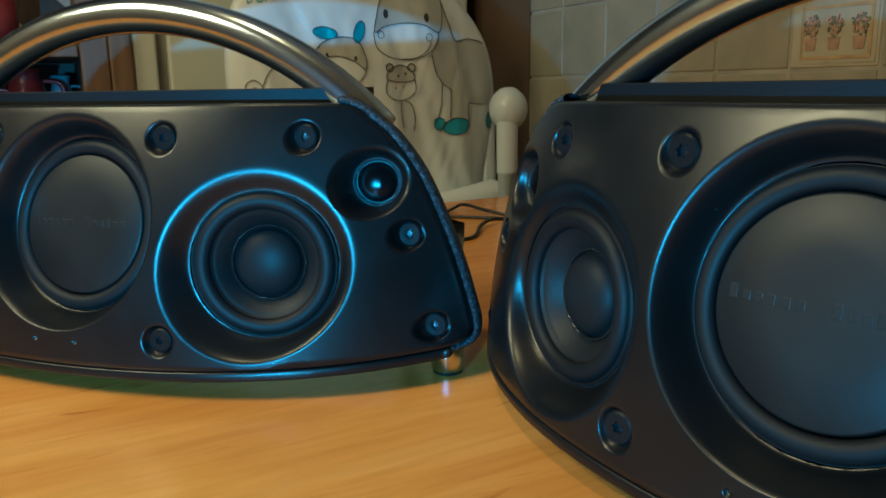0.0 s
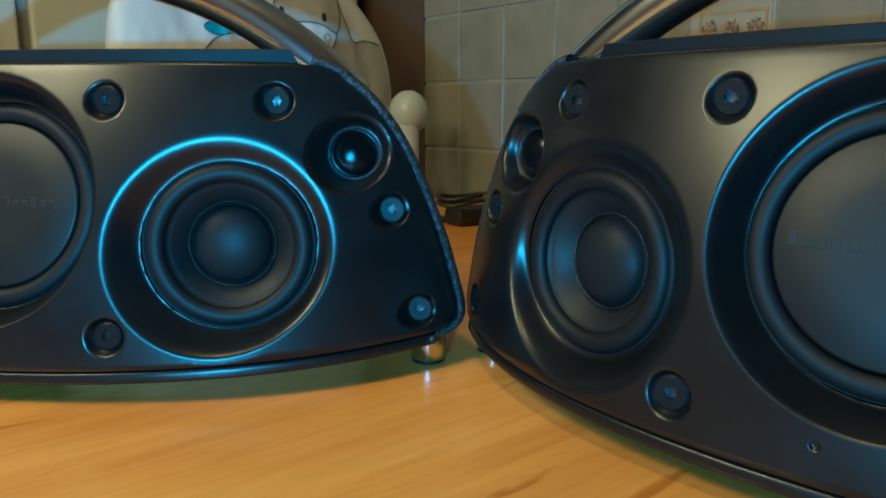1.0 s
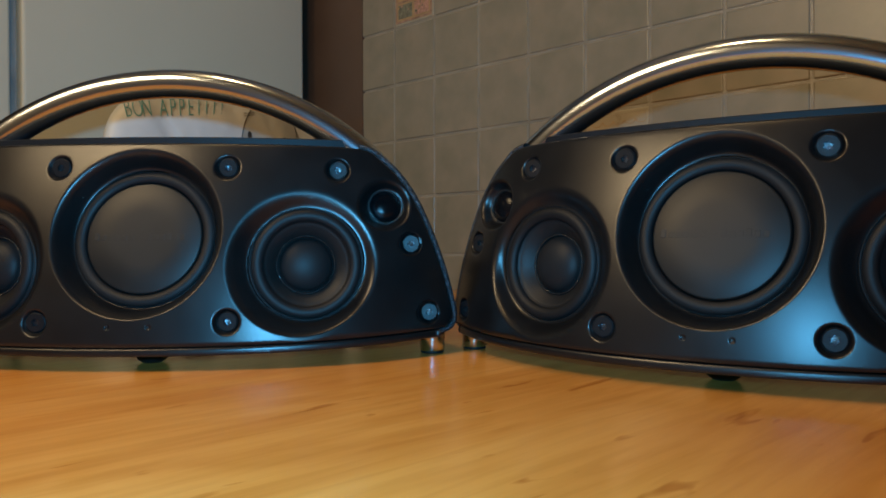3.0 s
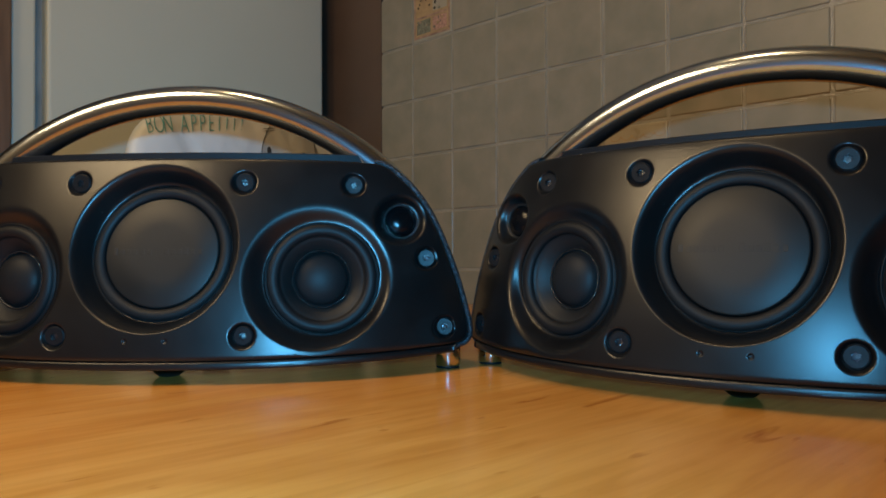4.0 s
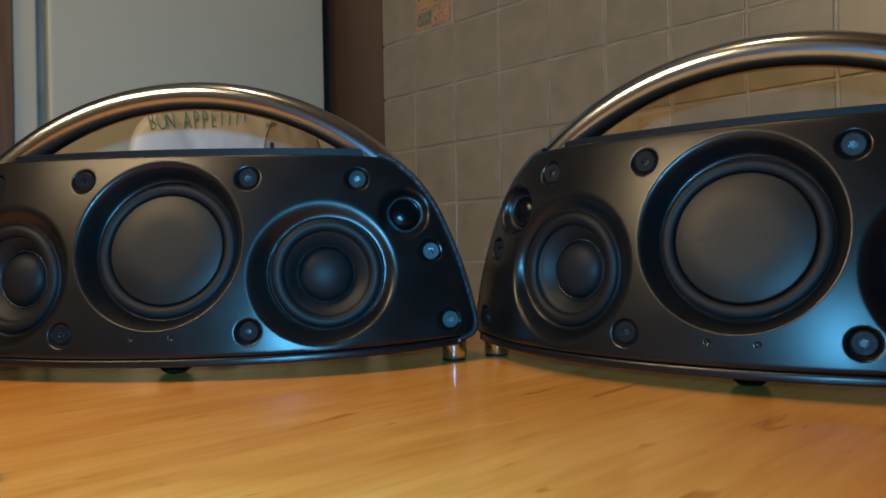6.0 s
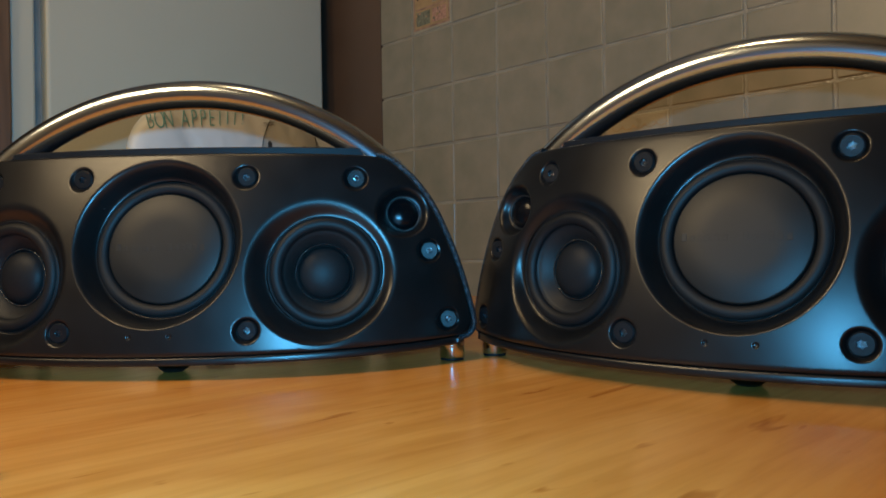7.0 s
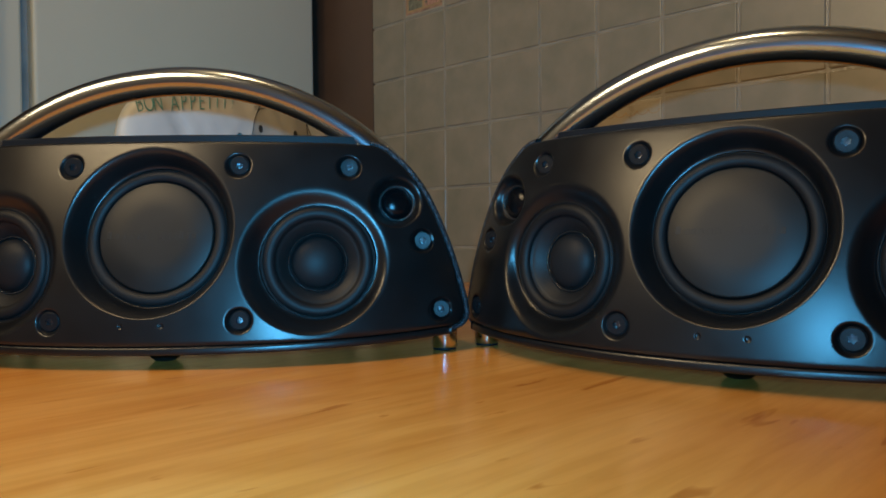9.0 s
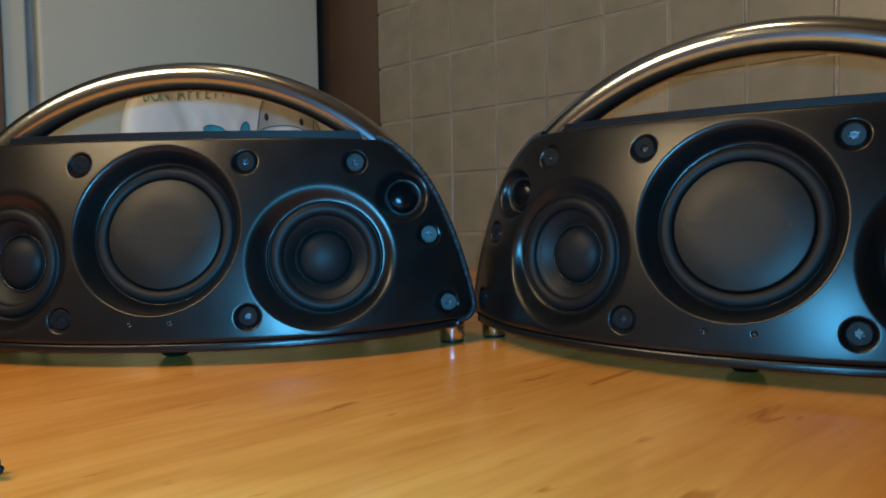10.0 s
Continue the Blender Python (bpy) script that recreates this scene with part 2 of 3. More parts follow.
# ---- the setting: room turned by ROOM degrees; local x runs to the tiled wall, local y along it ----
WALL_P = 0.7854                                # tiled wall
TILE_S, TILE_Q0, TILE_Z0 = 0.1134, 0.8575, 0.4029


def setting(name, bm, material, label, smooth=False):
    ob = part(name, bm, material, None, "", smooth, ROOM_POSE)
    return tagged(ob, label, name.split("_")[0], "", "structure")


setting("floor", block(-1.5, 1.2, -2.9, 2.2, -0.80, -0.75), FLOORM, "dark brown kitchen floor under the table")
setting("ceiling", block(-1.5, 1.2, -2.9, 2.2, 1.75, 1.80), CEILPAINT, "plain white kitchen ceiling")
wall_east = setting("wall_east", block(WALL_P + 0.008, WALL_P + 0.12, -2.9, 1.181, -0.75, 1.75), GROUT, "kitchen wall tiled in beige square glazed tiles")
setting("wall_east_end", block(WALL_P + 0.004, WALL_P + 0.12, 1.1835, 2.2, -0.75, 1.75), BROWN, "dark brown panel at the end of the tiles")
setting("wall_north", block(-1.28, WALL_P + 0.002, 2.0, 2.12, -0.75, 1.75), WALLPAINT, "plain cream painted wall behind the fridge")
# unseen wall, set close so its lit paint bounces warm glow onto the speakers
setting("wall_west", block(-1.40, -1.28, -2.9, 2.0, -0.75, 1.75), WALLPAINT, "unseen cream painted side wall, placed close to bounce warm light")
setting("wall_south", block(-1.28, WALL_P, -2.9, -2.75, -0.75, 1.75), WALLPAINT, "plain cream painted wall behind the viewer")

# ---- table ----
table = thing("dining_table", "light wood-grain laminate kitchen table against the tiled wall", "table", ROOM_POSE)
part("tabletop", block(-0.62, 0.772, -0.22, 0.955, -0.028, 0.0, 0.003, 3), TABLE, table, smooth=False)
for p, q in ((-0.55, -0.15), (0.70, -0.15), (-0.55, 0.88), (0.70, 0.88)):
    part("leg", block(p - 0.03, p + 0.03, q - 0.03, q + 0.03, -0.75, -0.028, 0.004), EDGE, table, smooth=False)


# ---- portable speaker: x across its width, y to its back, z up ----
def face_v(u, z):
    return -0.0323 + 0.25 * (z - 0.0325) + 1.0 * ((z - 0.086) ** 2 - 0.00285) + 0.985 * u * u + 15.5 * u ** 4


HALF = [(0.0, 0.1553), (0.05, 0.1553), (0.10, 0.1553), (0.142, 0.1548), (0.155, 0.1525), (0.164, 0.1455), (0.174, 0.136), (0.187, 0.117),
        (0.199, 0.090), (0.208, 0.064), (0.2135, 0.043), (0.2162, 0.030), (0.2145, 0.0235), (0.207, 0.0212), (0.19, 0.0203), (0.15, 0.0190),
        (0.10, 0.0179), (0.05, 0.0172), (0.0, 0.0170)]


def outline(steps=6):
    right = [(q.x, q.y) for q in spline(HALF, steps)]
    return right + [(-u, z) for u, z in right[-2:0:-1]]


def steps_w(t):
    t = min(max(t, 0.0), 1.0)
    t = t ** 1.25
    return t * t * (3 - 2 * t)


# centre u, z; lip radius; inner radius; plane depth; plane slopes; shift of the inner circle
WOOFER = (0.0, 0.094, 0.0598, 0.0490, 0.0000, 0.0, 0.25, 0.0, -0.0045)
MID = (0.1128, 0.0730, 0.0526, 0.0403, 0.0039, 0.26, 0.08, 0.0006, -0.0022)
TWEET = (0.1678, 0.1143, 0.0205, 0.0130, 0.0390, 0.26, 0.12, -0.0008, -0.0014)
BOWLS = [WOOFER, MID, TWEET] + [(-f[0], f[1], f[2], f[3], f[4], -f[5], f[6], -f[7], f[8]) for f in (MID, TWEET)]
SCREWS = [(s * u, z) for s in (1, -1) for u, z in ((0.0588, 0.1392), (0.1339, 0.1388), (0.1865, 0.0849), (0.2000, 0.0332), (0.0643, 0.0328))]
PINS = [(0.0136, 0.0300), (-0.0136, 0.0300)]


def bottom_z(u):
    return 0.0105 + 0.085 * u * u


def seat_v(u, z):
    """Depth of the screw head in its straight-bored well; deeper where the baffle slopes."""
    return face_v(u, z) + 0.0016 + 0.0034 * (2 * 0.985 * abs(u) + 62 * abs(u) ** 3)


def front_v(u, z):
    base = face_v(u, z)
    v = max([base] + [x for x in (bowl_v(f, u, z) for f in BOWLS) if x is not None])
    for cu, cz in SCREWS:
        r = math.hypot(u - cu, z - cz)
        if r < 0.0096:
            v = max(v, base + (seat_v(cu, cz) + 0.0030 - base) * float(np.interp(r, (0, 0.0079, 0.0082, 0.0090, 0.0096), (1, 1, 0.25, 0.05, 0))))
    for cu, cz in PINS:
        r = math.hypot(u - cu, z - cz)
        if r < 0.0019:
            v = max(v, base + float(np.interp(r, (0, 0.0012, 0.0015, 0.0019), (0.0014, 0.0013, 0.0002, 0))))
    return v


def bowl_v(f, u, z):
    """Depth of one driver's bowl at (u, z), or None outside it; the circles wander from lip to bottom."""
    cu, cz, r1, r0, v0, ku, kz, du, dz = f
    if math.hypot(u - cu, z - cz) >= r1:
        return None
    lo, hi = 0.0, 1.0
    for _ in range(18):
        t = (lo + hi) / 2
        if math.hypot(u - cu - t * du, z - cz - t * dz) < r1 + t * (r0 - r1):
            lo = t
        else:
            hi = t
    w = steps_w(lo)
    return (1 - w) * face_v(u, z) + w * (v0 + ku * (u - cu - du) + kz * (z - cz - dz))


def front_panel_mesh():
    edge = outline(6)
    pts = list(edge)
    rings = []
    for cu, cz, r1, r0, v0, ku, kz, du, dz in BOWLS:
        n = 260 if r1 > 0.03 else 130
        for t in (-0.12, -0.04, 0, 0.05, 0.10, 0.16, 0.22, 0.29, 0.36, 0.44, 0.52, 0.61, 0.70, 0.78, 0.86, 0.93, 1.0):
            s, r = max(t, 0), r1 + t * (r0 - r1)
            for k in range(n):
                a = 2 * math.pi * (k + 0.5) / n
                u, z = cu + s * du + r * math.cos(a), cz + s * dz + r * math.sin(a)
                pts.append((u, z))
    for cu, cz in SCREWS:
        rings += [(cu, cz, r, 30) for r in (0.0103, 0.0098, 0.0090, 0.0084, 0.0081, 0.004)]
    for cu, cz in PINS:
        rings += [(cu, cz, r, 24) for r in (0.0030, 0.0024, 0.0019, 0.0015, 0.0012, 0.0006)]

    def inside(u, z, margin):
        w = np.interp(z, [q[1] for q in HALF[:2:-1]], [q[0] for q in HALF[:2:-1]])
        return abs(u) < w - margin and bottom_z(u) + 0.0068 + margin < z < 0.1553 - margin

    circles = [(c[0], c[1], c[2] * 1.0 + 0.0012) for c in BOWLS] + [(c[0], c[1], 0.0108) for c in SCREWS] + [(c[0], c[1], 0.0040) for c in PINS]
    for cu, cz, r, n in rings:
        for k in range(n):
            a = 2 * math.pi * (k + 0.5) / n
            u, z = cu + r * math.cos(a), cz + r * math.sin(a)
            if inside(u, z, 0.0008):
                pts.append((u, z))
    for i in range(-72, 73):
        for j in range(0, 55):
            u, z = i * 0.003 + (j % 2) * 0.0015, 0.012 + j * 0.0027
            if inside(u, z, 0.0015) and all(math.hypot(u - c[0], z - c[1]) > c[2] for c in circles):
                pts.append((u, z))
    ne = len(edge)
    vs, _, fs, ov, _, _ = geometry.delaunay_2d_cdt([Vector(q) for q in pts], [(k, (k + 1) % ne) for k in range(ne)], [], 1, 1e-6)
    where = {}
    for k, o in enumerate(ov):
        for x in o:
            where[x] = k
    verts = [(q.x, front_v(q.x, q.y), q.y) for q in vs]
    faces = []
    for f in fs:
        cu, cz = sum(vs[k].x for k in f) / 3, sum(vs[k].y for k in f) / 3
        if any(math.hypot(cu - b[0] - b[7], cz - b[1] - b[8]) < b[3] - 0.0003 for b in BOWLS):
            continue
        a, b, c = (vs[k] for k in f[:3])
        turn = (b.x - a.x) * (c.y - a.y) - (b.y - a.y) * (c.x - a.x)
        faces.append(tuple(f) if turn > 0 else tuple(f[::-1]))
    # rolled edge, running back from the outline
    last = [where[k] for k in range(ne)]
    for grow, back in ((0.0010, 0.0006), (0.0016, 0.0022), (0.0016, 0.0080)):
        nxt = []
        for k in range(ne):
            u, z = edge[k]
            (ua, za), (ub, zb) = edge[k - 1], edge[(k + 1) % ne]
            d = Vector((ub - ua, zb - za)).normalized()
            nu, nz = -d.y, d.x                      # the outline runs clockwise
            grow_ = grow * (0.3 if z < 0.028 else 1)
            nxt.append(len(verts))
            verts.append((u + nu * grow_, face_v(u, z) + back, z + nz * grow_))
        for k in range(ne):
            k2 = (k + 1) % ne
            faces.append((last[k], last[k2], nxt[k2], nxt[k]))
        last = nxt
    return mesh_of("front_panel", verts, faces, PLASTIC)


def rail_mesh():
    """The lower lip of the body, parted from the baffle by a thin groove."""
    verts, faces, n = [], [], 90
    rows = ((0.014, 0.0002), (0.0012, 0.0), (0.0005, 0.0005), (0.0002, 0.0014), (0.0001, 0.0034), (0.0003, 0.0048), (0.0009, 0.0054), (0.0060, 0.0056))
    for k in range(n + 1):
        u = -0.208 + 0.416 * k / n
        for back, up in rows:
            z = bottom_z(u) + up
            verts.append((u, face_v(u, z) + back, z))
    m = len(rows)
    for k in range(n):
        for j in range(m - 1):
            a = k * m + j
            faces.append((a, a + m, a + m + 1, a + 1))
    faces += [tuple(range(m - 1, -1, -1)), tuple(n * m + j for j in range(m))]
    return mesh_of("bottom_rail", verts, faces, PLASTIC)


def plate_mesh():
    """The control plate on top, bowed like the baffle."""
    verts, faces, n = [], [], 40
    for k in range(n + 1):
        u = -0.1480 + 0.2960 * k / n
        v = 0.0250 + 0.0235 * (u / 0.1480) ** 2
        verts += [(u, v, 0.1420), (u, v, 0.1640), (u, v + 0.0006, 0.1646), (u, 0.084, 0.1646), (u, 0.084, 0.1300)]
    for k in range(n):
        for j in range(4):
            a = 5 * k + j
            faces.append((a, a + 5, a + 6, a + 1))
    faces += [(0, 1, 2, 3, 4), tuple(5 * n + j for j in (4, 3, 2, 1, 0))]
    return mesh_of("top_plate", verts, faces, BAR, False)


def shell_mesh(name, loop, rows, material, cap):
    """Loops grown from part of the outline; rows are (growth, depth behind the face or None, absolute depth)."""
    verts, faces, last = [], [], None
    n = len(loop)
    for grow, rel, absolute in rows:
        ring = []
        for k in range(n):
            u, z = loop[k]
            (ua, za), (ub, zb) = loop[k - 1 if cap or k else 0], loop[(k + 1) % n if cap or k < n - 1 else k]
            d = Vector((ub - ua, zb - za)).normalized()
            nu, nz = -d.y, d.x
            v = face_v(u, z) + rel if absolute is None else max(absolute, face_v(u, z) + 0.012)
            ring.append(len(verts))
            verts.append((u + nu * grow, v, z + nz * grow))
        if last:
            for k in range(n if cap else n - 1):
                k2 = (k + 1) % n
                faces.append((last[k], last[k2], ring[k2], ring[k]))
        last = ring
    if cap:
        faces.append(tuple(last))
    return mesh_of(name, verts, faces, material)


def plane_axis(f):
    return (f[5], -1.0, f[6])


def bowl_origin(f):
    return (f[0] + f[7], f[4], f[1] + f[8])


def build_speaker():
    sp = thing("portable_speaker", "black portable speaker without front grille, steel arch handle, on table", "speaker", group="pair of portable speakers")
    part("front_panel", front_panel_mesh(), None, sp, "satin black plastic baffle")
    part("bottom_rail", rail_mesh(), None, sp)
    full = outline(4)
    deep = [(u, z if z > 0.03 else z - 0.0058 * (0.03 - z) / 0.013) for u, z in full]
    part("rear_housing", shell_mesh("rear_housing", deep, ((-0.0010, 0.0065, None), (0.0006, 0.012, None), (-0.034, None, 0.085), (-0.052, None, 0.105), (-0.062, None, 0.110)), DARK, True), None, sp)
    right = [q for q in full if q[0] > 0.1470 and q[1] > 0.0165]
    right.sort(key=lambda q: -q[1])
    for s in (1, -1):
        loop = right if s > 0 else [(-u, z) for u, z in right[::-1]]
        part("side_grille", shell_mesh("side_grille", loop, ((0.0012, 0.0095, None), (0.0022, 0.0045, None), (0.0038, 0.0042, None), (0.0053, 0.0062, None), (0.0058, 0.010, None), (0.0044, 0.016, None), (-0.0020, 0.032, None)), CLOTH, False), None, sp, "dark woven cloth edge")
    # top plate and arch handle
    part("top_plate", plate_mesh(), None, sp, "blue-grey top plate")
    zc, rad = -0.0163, 0.2263
    a0 = math.asin((0.1400 - zc) / rad)
    arc = [(rad * math.cos(a), 0.0555, zc + rad * math.sin(a)) for a in np.linspace(a0, math.pi - a0, 72)]
    part("handle", tube(arc, 0.0113, 28), STEEL, sp, "brushed steel arch handle")
    # central passive radiator
    o, n = bowl_origin(WOOFER), plane_axis(WOOFER)
    roll = [(0.0452 - 0.0042 * math.cos(a), 0.0034 * math.sin(a) - 0.0005) for a in np.linspace(math.pi, 0, 16)]
    part("woofer_surround", lathe([(0.0506, -0.004), (0.0499, -0.0012), (0.0496, 0.0005)] + roll + [(0.0406, -0.005)], o, n, 112), RUBBER, sp, "black rubber roll")
    cap = part("woofer_cap", lathe([(0.0412, -0.0055), (0.0406, -0.0040), (0.0403, 0.0), (0.0399, 0.0012), (0.0391, 0.0016), (0.02, 0.0017), (0, 0.0017)], o, n, 112), DISC, sp, "flat matt black disc")
    a, b, nn = basis(n)
    if a.x < 0:
        a = -a
    if b.z < 0:
        b = -b
    # raised marks in place of the maker's name
    xs = [-0.0335, -0.0285, -0.0240, -0.0195, -0.0140, -0.0090, 0.0030, 0.0080, 0.0125, 0.0170, 0.0220, 0.0270]
    for k, x in enumerate(xs):
        bm = block(-0.0016, 0.0016, -0.0003, 0.0003, -0.0020, 0.0020 + (0.0014 if k in (0, 6, 9) else 0), 0.00025, 2)
        c = Vector(o) + nn * 0.00150 + a * x
        part("emblem_mark", bm, DISC, cap, smooth=False, pos=Matrix((( a.x, -nn.x, b.x, c.x), (a.y, -nn.y, b.y, c.y), (a.z, -nn.z, b.z, c.z), (0, 0, 0, 1))))
    # the two mid drivers and the two tweeters
    for s in (1, -1):
        f = (s * MID[0], MID[1], MID[2], MID[3], MID[4], s * MID[5], MID[6], s * MID[7], MID[8])
        o, n = bowl_origin(f), plane_axis(f)
        roll = [(0.0348 - 0.0043 * math.cos(a), 0.0038 * math.sin(a) - 0.0006) for a in np.linspace(math.pi, 0, 16)]
        drv = part("mid_driver", lathe([(0.0422, -0.003), (0.0410, -0.0010), (0.0405, 0.0001), (0.0402, 0.00025), (0.0398, 0.0001), (0.0393, -0.0006)] + roll + [(0.0303, -0.0022)], o, n, 96), RUBBER, sp, "black rubber surround")
        part("cone", lathe([(0.0307, -0.0012), (0.0300, -0.0016), (0.0297, -0.0026), (0.0290, -0.0028), (0.0276, -0.0037), (0.0258, -0.0052), (0.0242, -0.0067), (0.0224, -0.0086), (0.0200, -0.0116)], o, n, 80), CONE, drv)
        bead = lathe([(0.0215, -0.0102), (0.0212, -0.0090), (0.0207, -0.0087), (0.0202, -0.0094), (0.0199, -0.0108)], o, n, 150)
        drip, nn_ = random.Random(9), Vector(n).normalized()
        for vert in bead.verts:
            vert.co += nn_ * drip.uniform(-0.0003, 0.0006) + Vector((drip.uniform(-0.0003, 0.0003), 0, drip.uniform(-0.0003, 0.0003)))
        part("glue_ring", bead, GLUE, drv, "shiny glue bead")
        part("dust_cap", lathe([(0.0203, -0.0112), (0.0192, -0.0106)] + [(0.0187 * math.cos(t), -0.0102 + 0.0088 * math.sin(t)) for t in np.linspace(0.05, math.pi / 2 - 0.02, 14)] + [(0, -0.0014)], o, n, 64), DOME, drv, "domed black dust cap")
        f = (s * TWEET[0], TWEET[1], TWEET[2], TWEET[3], TWEET[4], s * TWEET[5], TWEET[6], s * TWEET[7], TWEET[8])
        o, n = bowl_origin(f), plane_axis(f)
        tw = part("tweeter", lathe([(0.0138, -0.002), (0.0133, 0.0004), (0.0128, 0.0008), (0.0123, 0.0004), (0.0119, -0.0008)], o, n, 64), RING, sp, "thin grey tweeter ring")
        part("dome", lathe([(0.0122, -0.0008), (0.0113, -0.0014)] + [(0.0108 * math.cos(t), -0.0008 + 0.0042 * math.sin(t)) for t in np.linspace(0.05, math.pi / 2 - 0.02, 10)] + [(0, 0.0034)], o, n, 48), SILK, tw, "glossy black silk dome")
        # steel foot at each corner
        foot = part("foot", lathe([(0, 0.0016), (0.0088, 0.0016), (0.0096, 0.0022), (0.0099, 0.0030), (0.0099, 0.0165), (0.0094, 0.0185), (0.0, 0.0185)], (s * 0.2022, 0.0530, 0.0), (0, 0, 1), 40), FOOT, sp, "polished steel foot")
        part("pad", lathe([(0, 0.0), (0.0084, 0.0), (0.0090, 0.0006), (0.0090, 0.0018), (0, 0.0018)], (s * 0.2022, 0.0530, 0.0), (0, 0, 1), 32), RUBBER, foot, "black rubber pad")
    for v in (0.012, 0.120):
        part("rubber_foot", lathe([(0, 0.0), (0.007, 0.0003), (0.0105, 0.003), (0.012, 0.007), (0.0125, 0.0125)], (0.0, v, 0.0), (0, 0, 1), 32), RUBBER, sp, "black rubber foot")
    # screws, standing in their wells
    star = bmesh.new()
    rows, segs = ((0.0069, -0.0035), (0.0069, -0.0008), (0.0060, 0.0), (None, 0.0), (None, -0.0027)), 36
    prev = None
    for r, h in rows:
        ring = [star.verts.new(((rr := r if r else 0.0024 + 0.0005 * math.cos(6 * 2 * math.pi * k / segs)) * math.cos(2 * math.pi * k / segs), rr * math.sin(2 * math.pi * k / segs), h)) for k in range(segs)]
        if prev:
            for k in range(segs):
                star.faces.new((prev[k], prev[(k + 1) % segs], ring[(k + 1) % segs], ring[k]))
        prev = ring
    star.faces.new(prev)
    for k, f in enumerate(star.faces):
        f.smooth = False
        f.material_index = 1 if k >= 3 * segs else 0
    first = None
    lean = random.Random(3)
    for u, z in SCREWS:
        a, b, n = basis((lean.uniform(-0.02, 0.02), -1, 0.02 + lean.uniform(-0.02, 0.02)))
        spin = lean.uniform(0, 1.0)
        a, b = a * math.cos(spin) + b * math.sin(spin), b * math.cos(spin) - a * math.sin(spin)
        c = Vector((u, seat_v(u, z), z))
        m = Matrix(((a.x, b.x, n.x, c.x), (a.y, b.y, n.y, c.y), (a.z, b.z, n.z, c.z), (0, 0, 0, 1)))
        ob = part("screw", first.data if first else star, SCREW, sp, "blackened torx screw", smooth=False, pos=m)
        if first is None:
            first = ob
            ob.data.materials.append(HOLE)
    return sp


speaker = build_speaker()
speaker.matrix_basis = pose(-0.2064, 0.4288, 0, 0, 0, -17.71)
second = copy_thing(speaker, pose(0.1279, 0.2374, 0, 0, 0, -50.85))


# ---- fridge, cabinet and shelf at the end of the room ----
FR = 1.3368                                    # their front plane
fridge = thing("fridge", "tall grey-white enamelled fridge, doors closed", "fridge", ROOM_POSE)
part("body", block(0.170, 0.7486, FR + 0.060, 1.95, -0.74, 1.15, 0.004), WHITEGOODS, fridge, smooth=False)
part("door", block(0.1835, 0.7486, FR, FR + 0.052, -0.66, 1.14, 0.006, 3), WHITEGOODS, fridge, smooth=False)
part("door_seal", block(0.175, 0.742, FR + 0.050, FR + 0.062, -0.65, 1.13), SEAL, fridge, smooth=False)
part("plinth", block(0.18, 0.74, FR + 0.07, 1.9, -0.75, -0.67), SEAL, fridge, smooth=False)
cab = thing("tall_cabinet", "narrow white cabinet front with brown wooden frame beside the fridge", "cabinet", ROOM_POSE)
part("front", block(0.129, 0.1665, FR + 0.004, FR + 0.40, -0.75, 1.2, 0.004), WHITEGOODS, cab, smooth=False)
part("filler_strip", block(0.1668, 0.1832, FR + 0.030, FR + 0.048, -0.74, 1.14), SEAL, cab, smooth=False)
part("post", block(0.094, 0.1285, FR - 0.006, FR + 0.40, -0.75, 1.2, 0.004), SHADEWOOD, cab, "brown wooden post", smooth=False)
shelf = thing("open_shelf", "dark wooden open shelf unit with crockery", "shelf", ROOM_POSE)
part("side", block(0.052, 0.093, FR - 0.004, FR + 0.36, -0.75, 1.2, 0.003), SHADEWOOD, shelf, smooth=False)
part("side", block(-0.98, -0.94, FR - 0.004, FR + 0.36, -0.75, 1.2, 0.003), DARKWOOD, shelf, smooth=False)
part("back", block(-0.94, 0.052, FR + 0.33, FR + 0.35, -0.75, 1.2), DARKWOOD, shelf, smooth=False)
for z in (-0.70, -0.25, 0.075, 0.235, 0.65, 1.1):
    part("board", block(-0.938, 0.050, FR + 0.002, FR + 0.33, z - 0.018, z, 0.002), SHADEWOOD if z < 0.5 else DARKWOOD, shelf, smooth=False)
# crossed lattice of the upper compartment
for k in range(7):
    for s in (1, -1):
        x = -0.80 + k * 0.12
        part("lattice_bar", block(-0.30, 0.30, -0.004, 0.004, -0.007, 0.007, 0.001), SEAL, shelf, smooth=False, pos=pose(x, FR + 0.16 + s * 0.005, 0.44, 0, s * 45, 0))


def jug(x, y, z, r, h, material, label, name="jug"):
    ob = thing(name, label, "crockery", ROOM_POSE @ pose(x, y, z))
    prof = [(0, 0), (r * 0.8, 0), (r, h * 0.2), (r * 1.02, h * 0.5), (r * 0.75, h * 0.8), (r * 0.6, h * 0.9), (r * 0.72, h), (r * 0.66, h), (r * 0.5, h * 0.85), (0, h * 0.3)]
    part("body", lathe(prof, (0, 0, 0), (0, 0, 1), 28), material, ob)
    part("handle", tube(spline([(r * 0.7, 0, h * 0.85), (r * 1.5, 0, h * 0.8), (r * 1.6, 0, h * 0.45), (r * 0.98, 0, h * 0.3)], 6), r * 0.12, 8), material, ob)


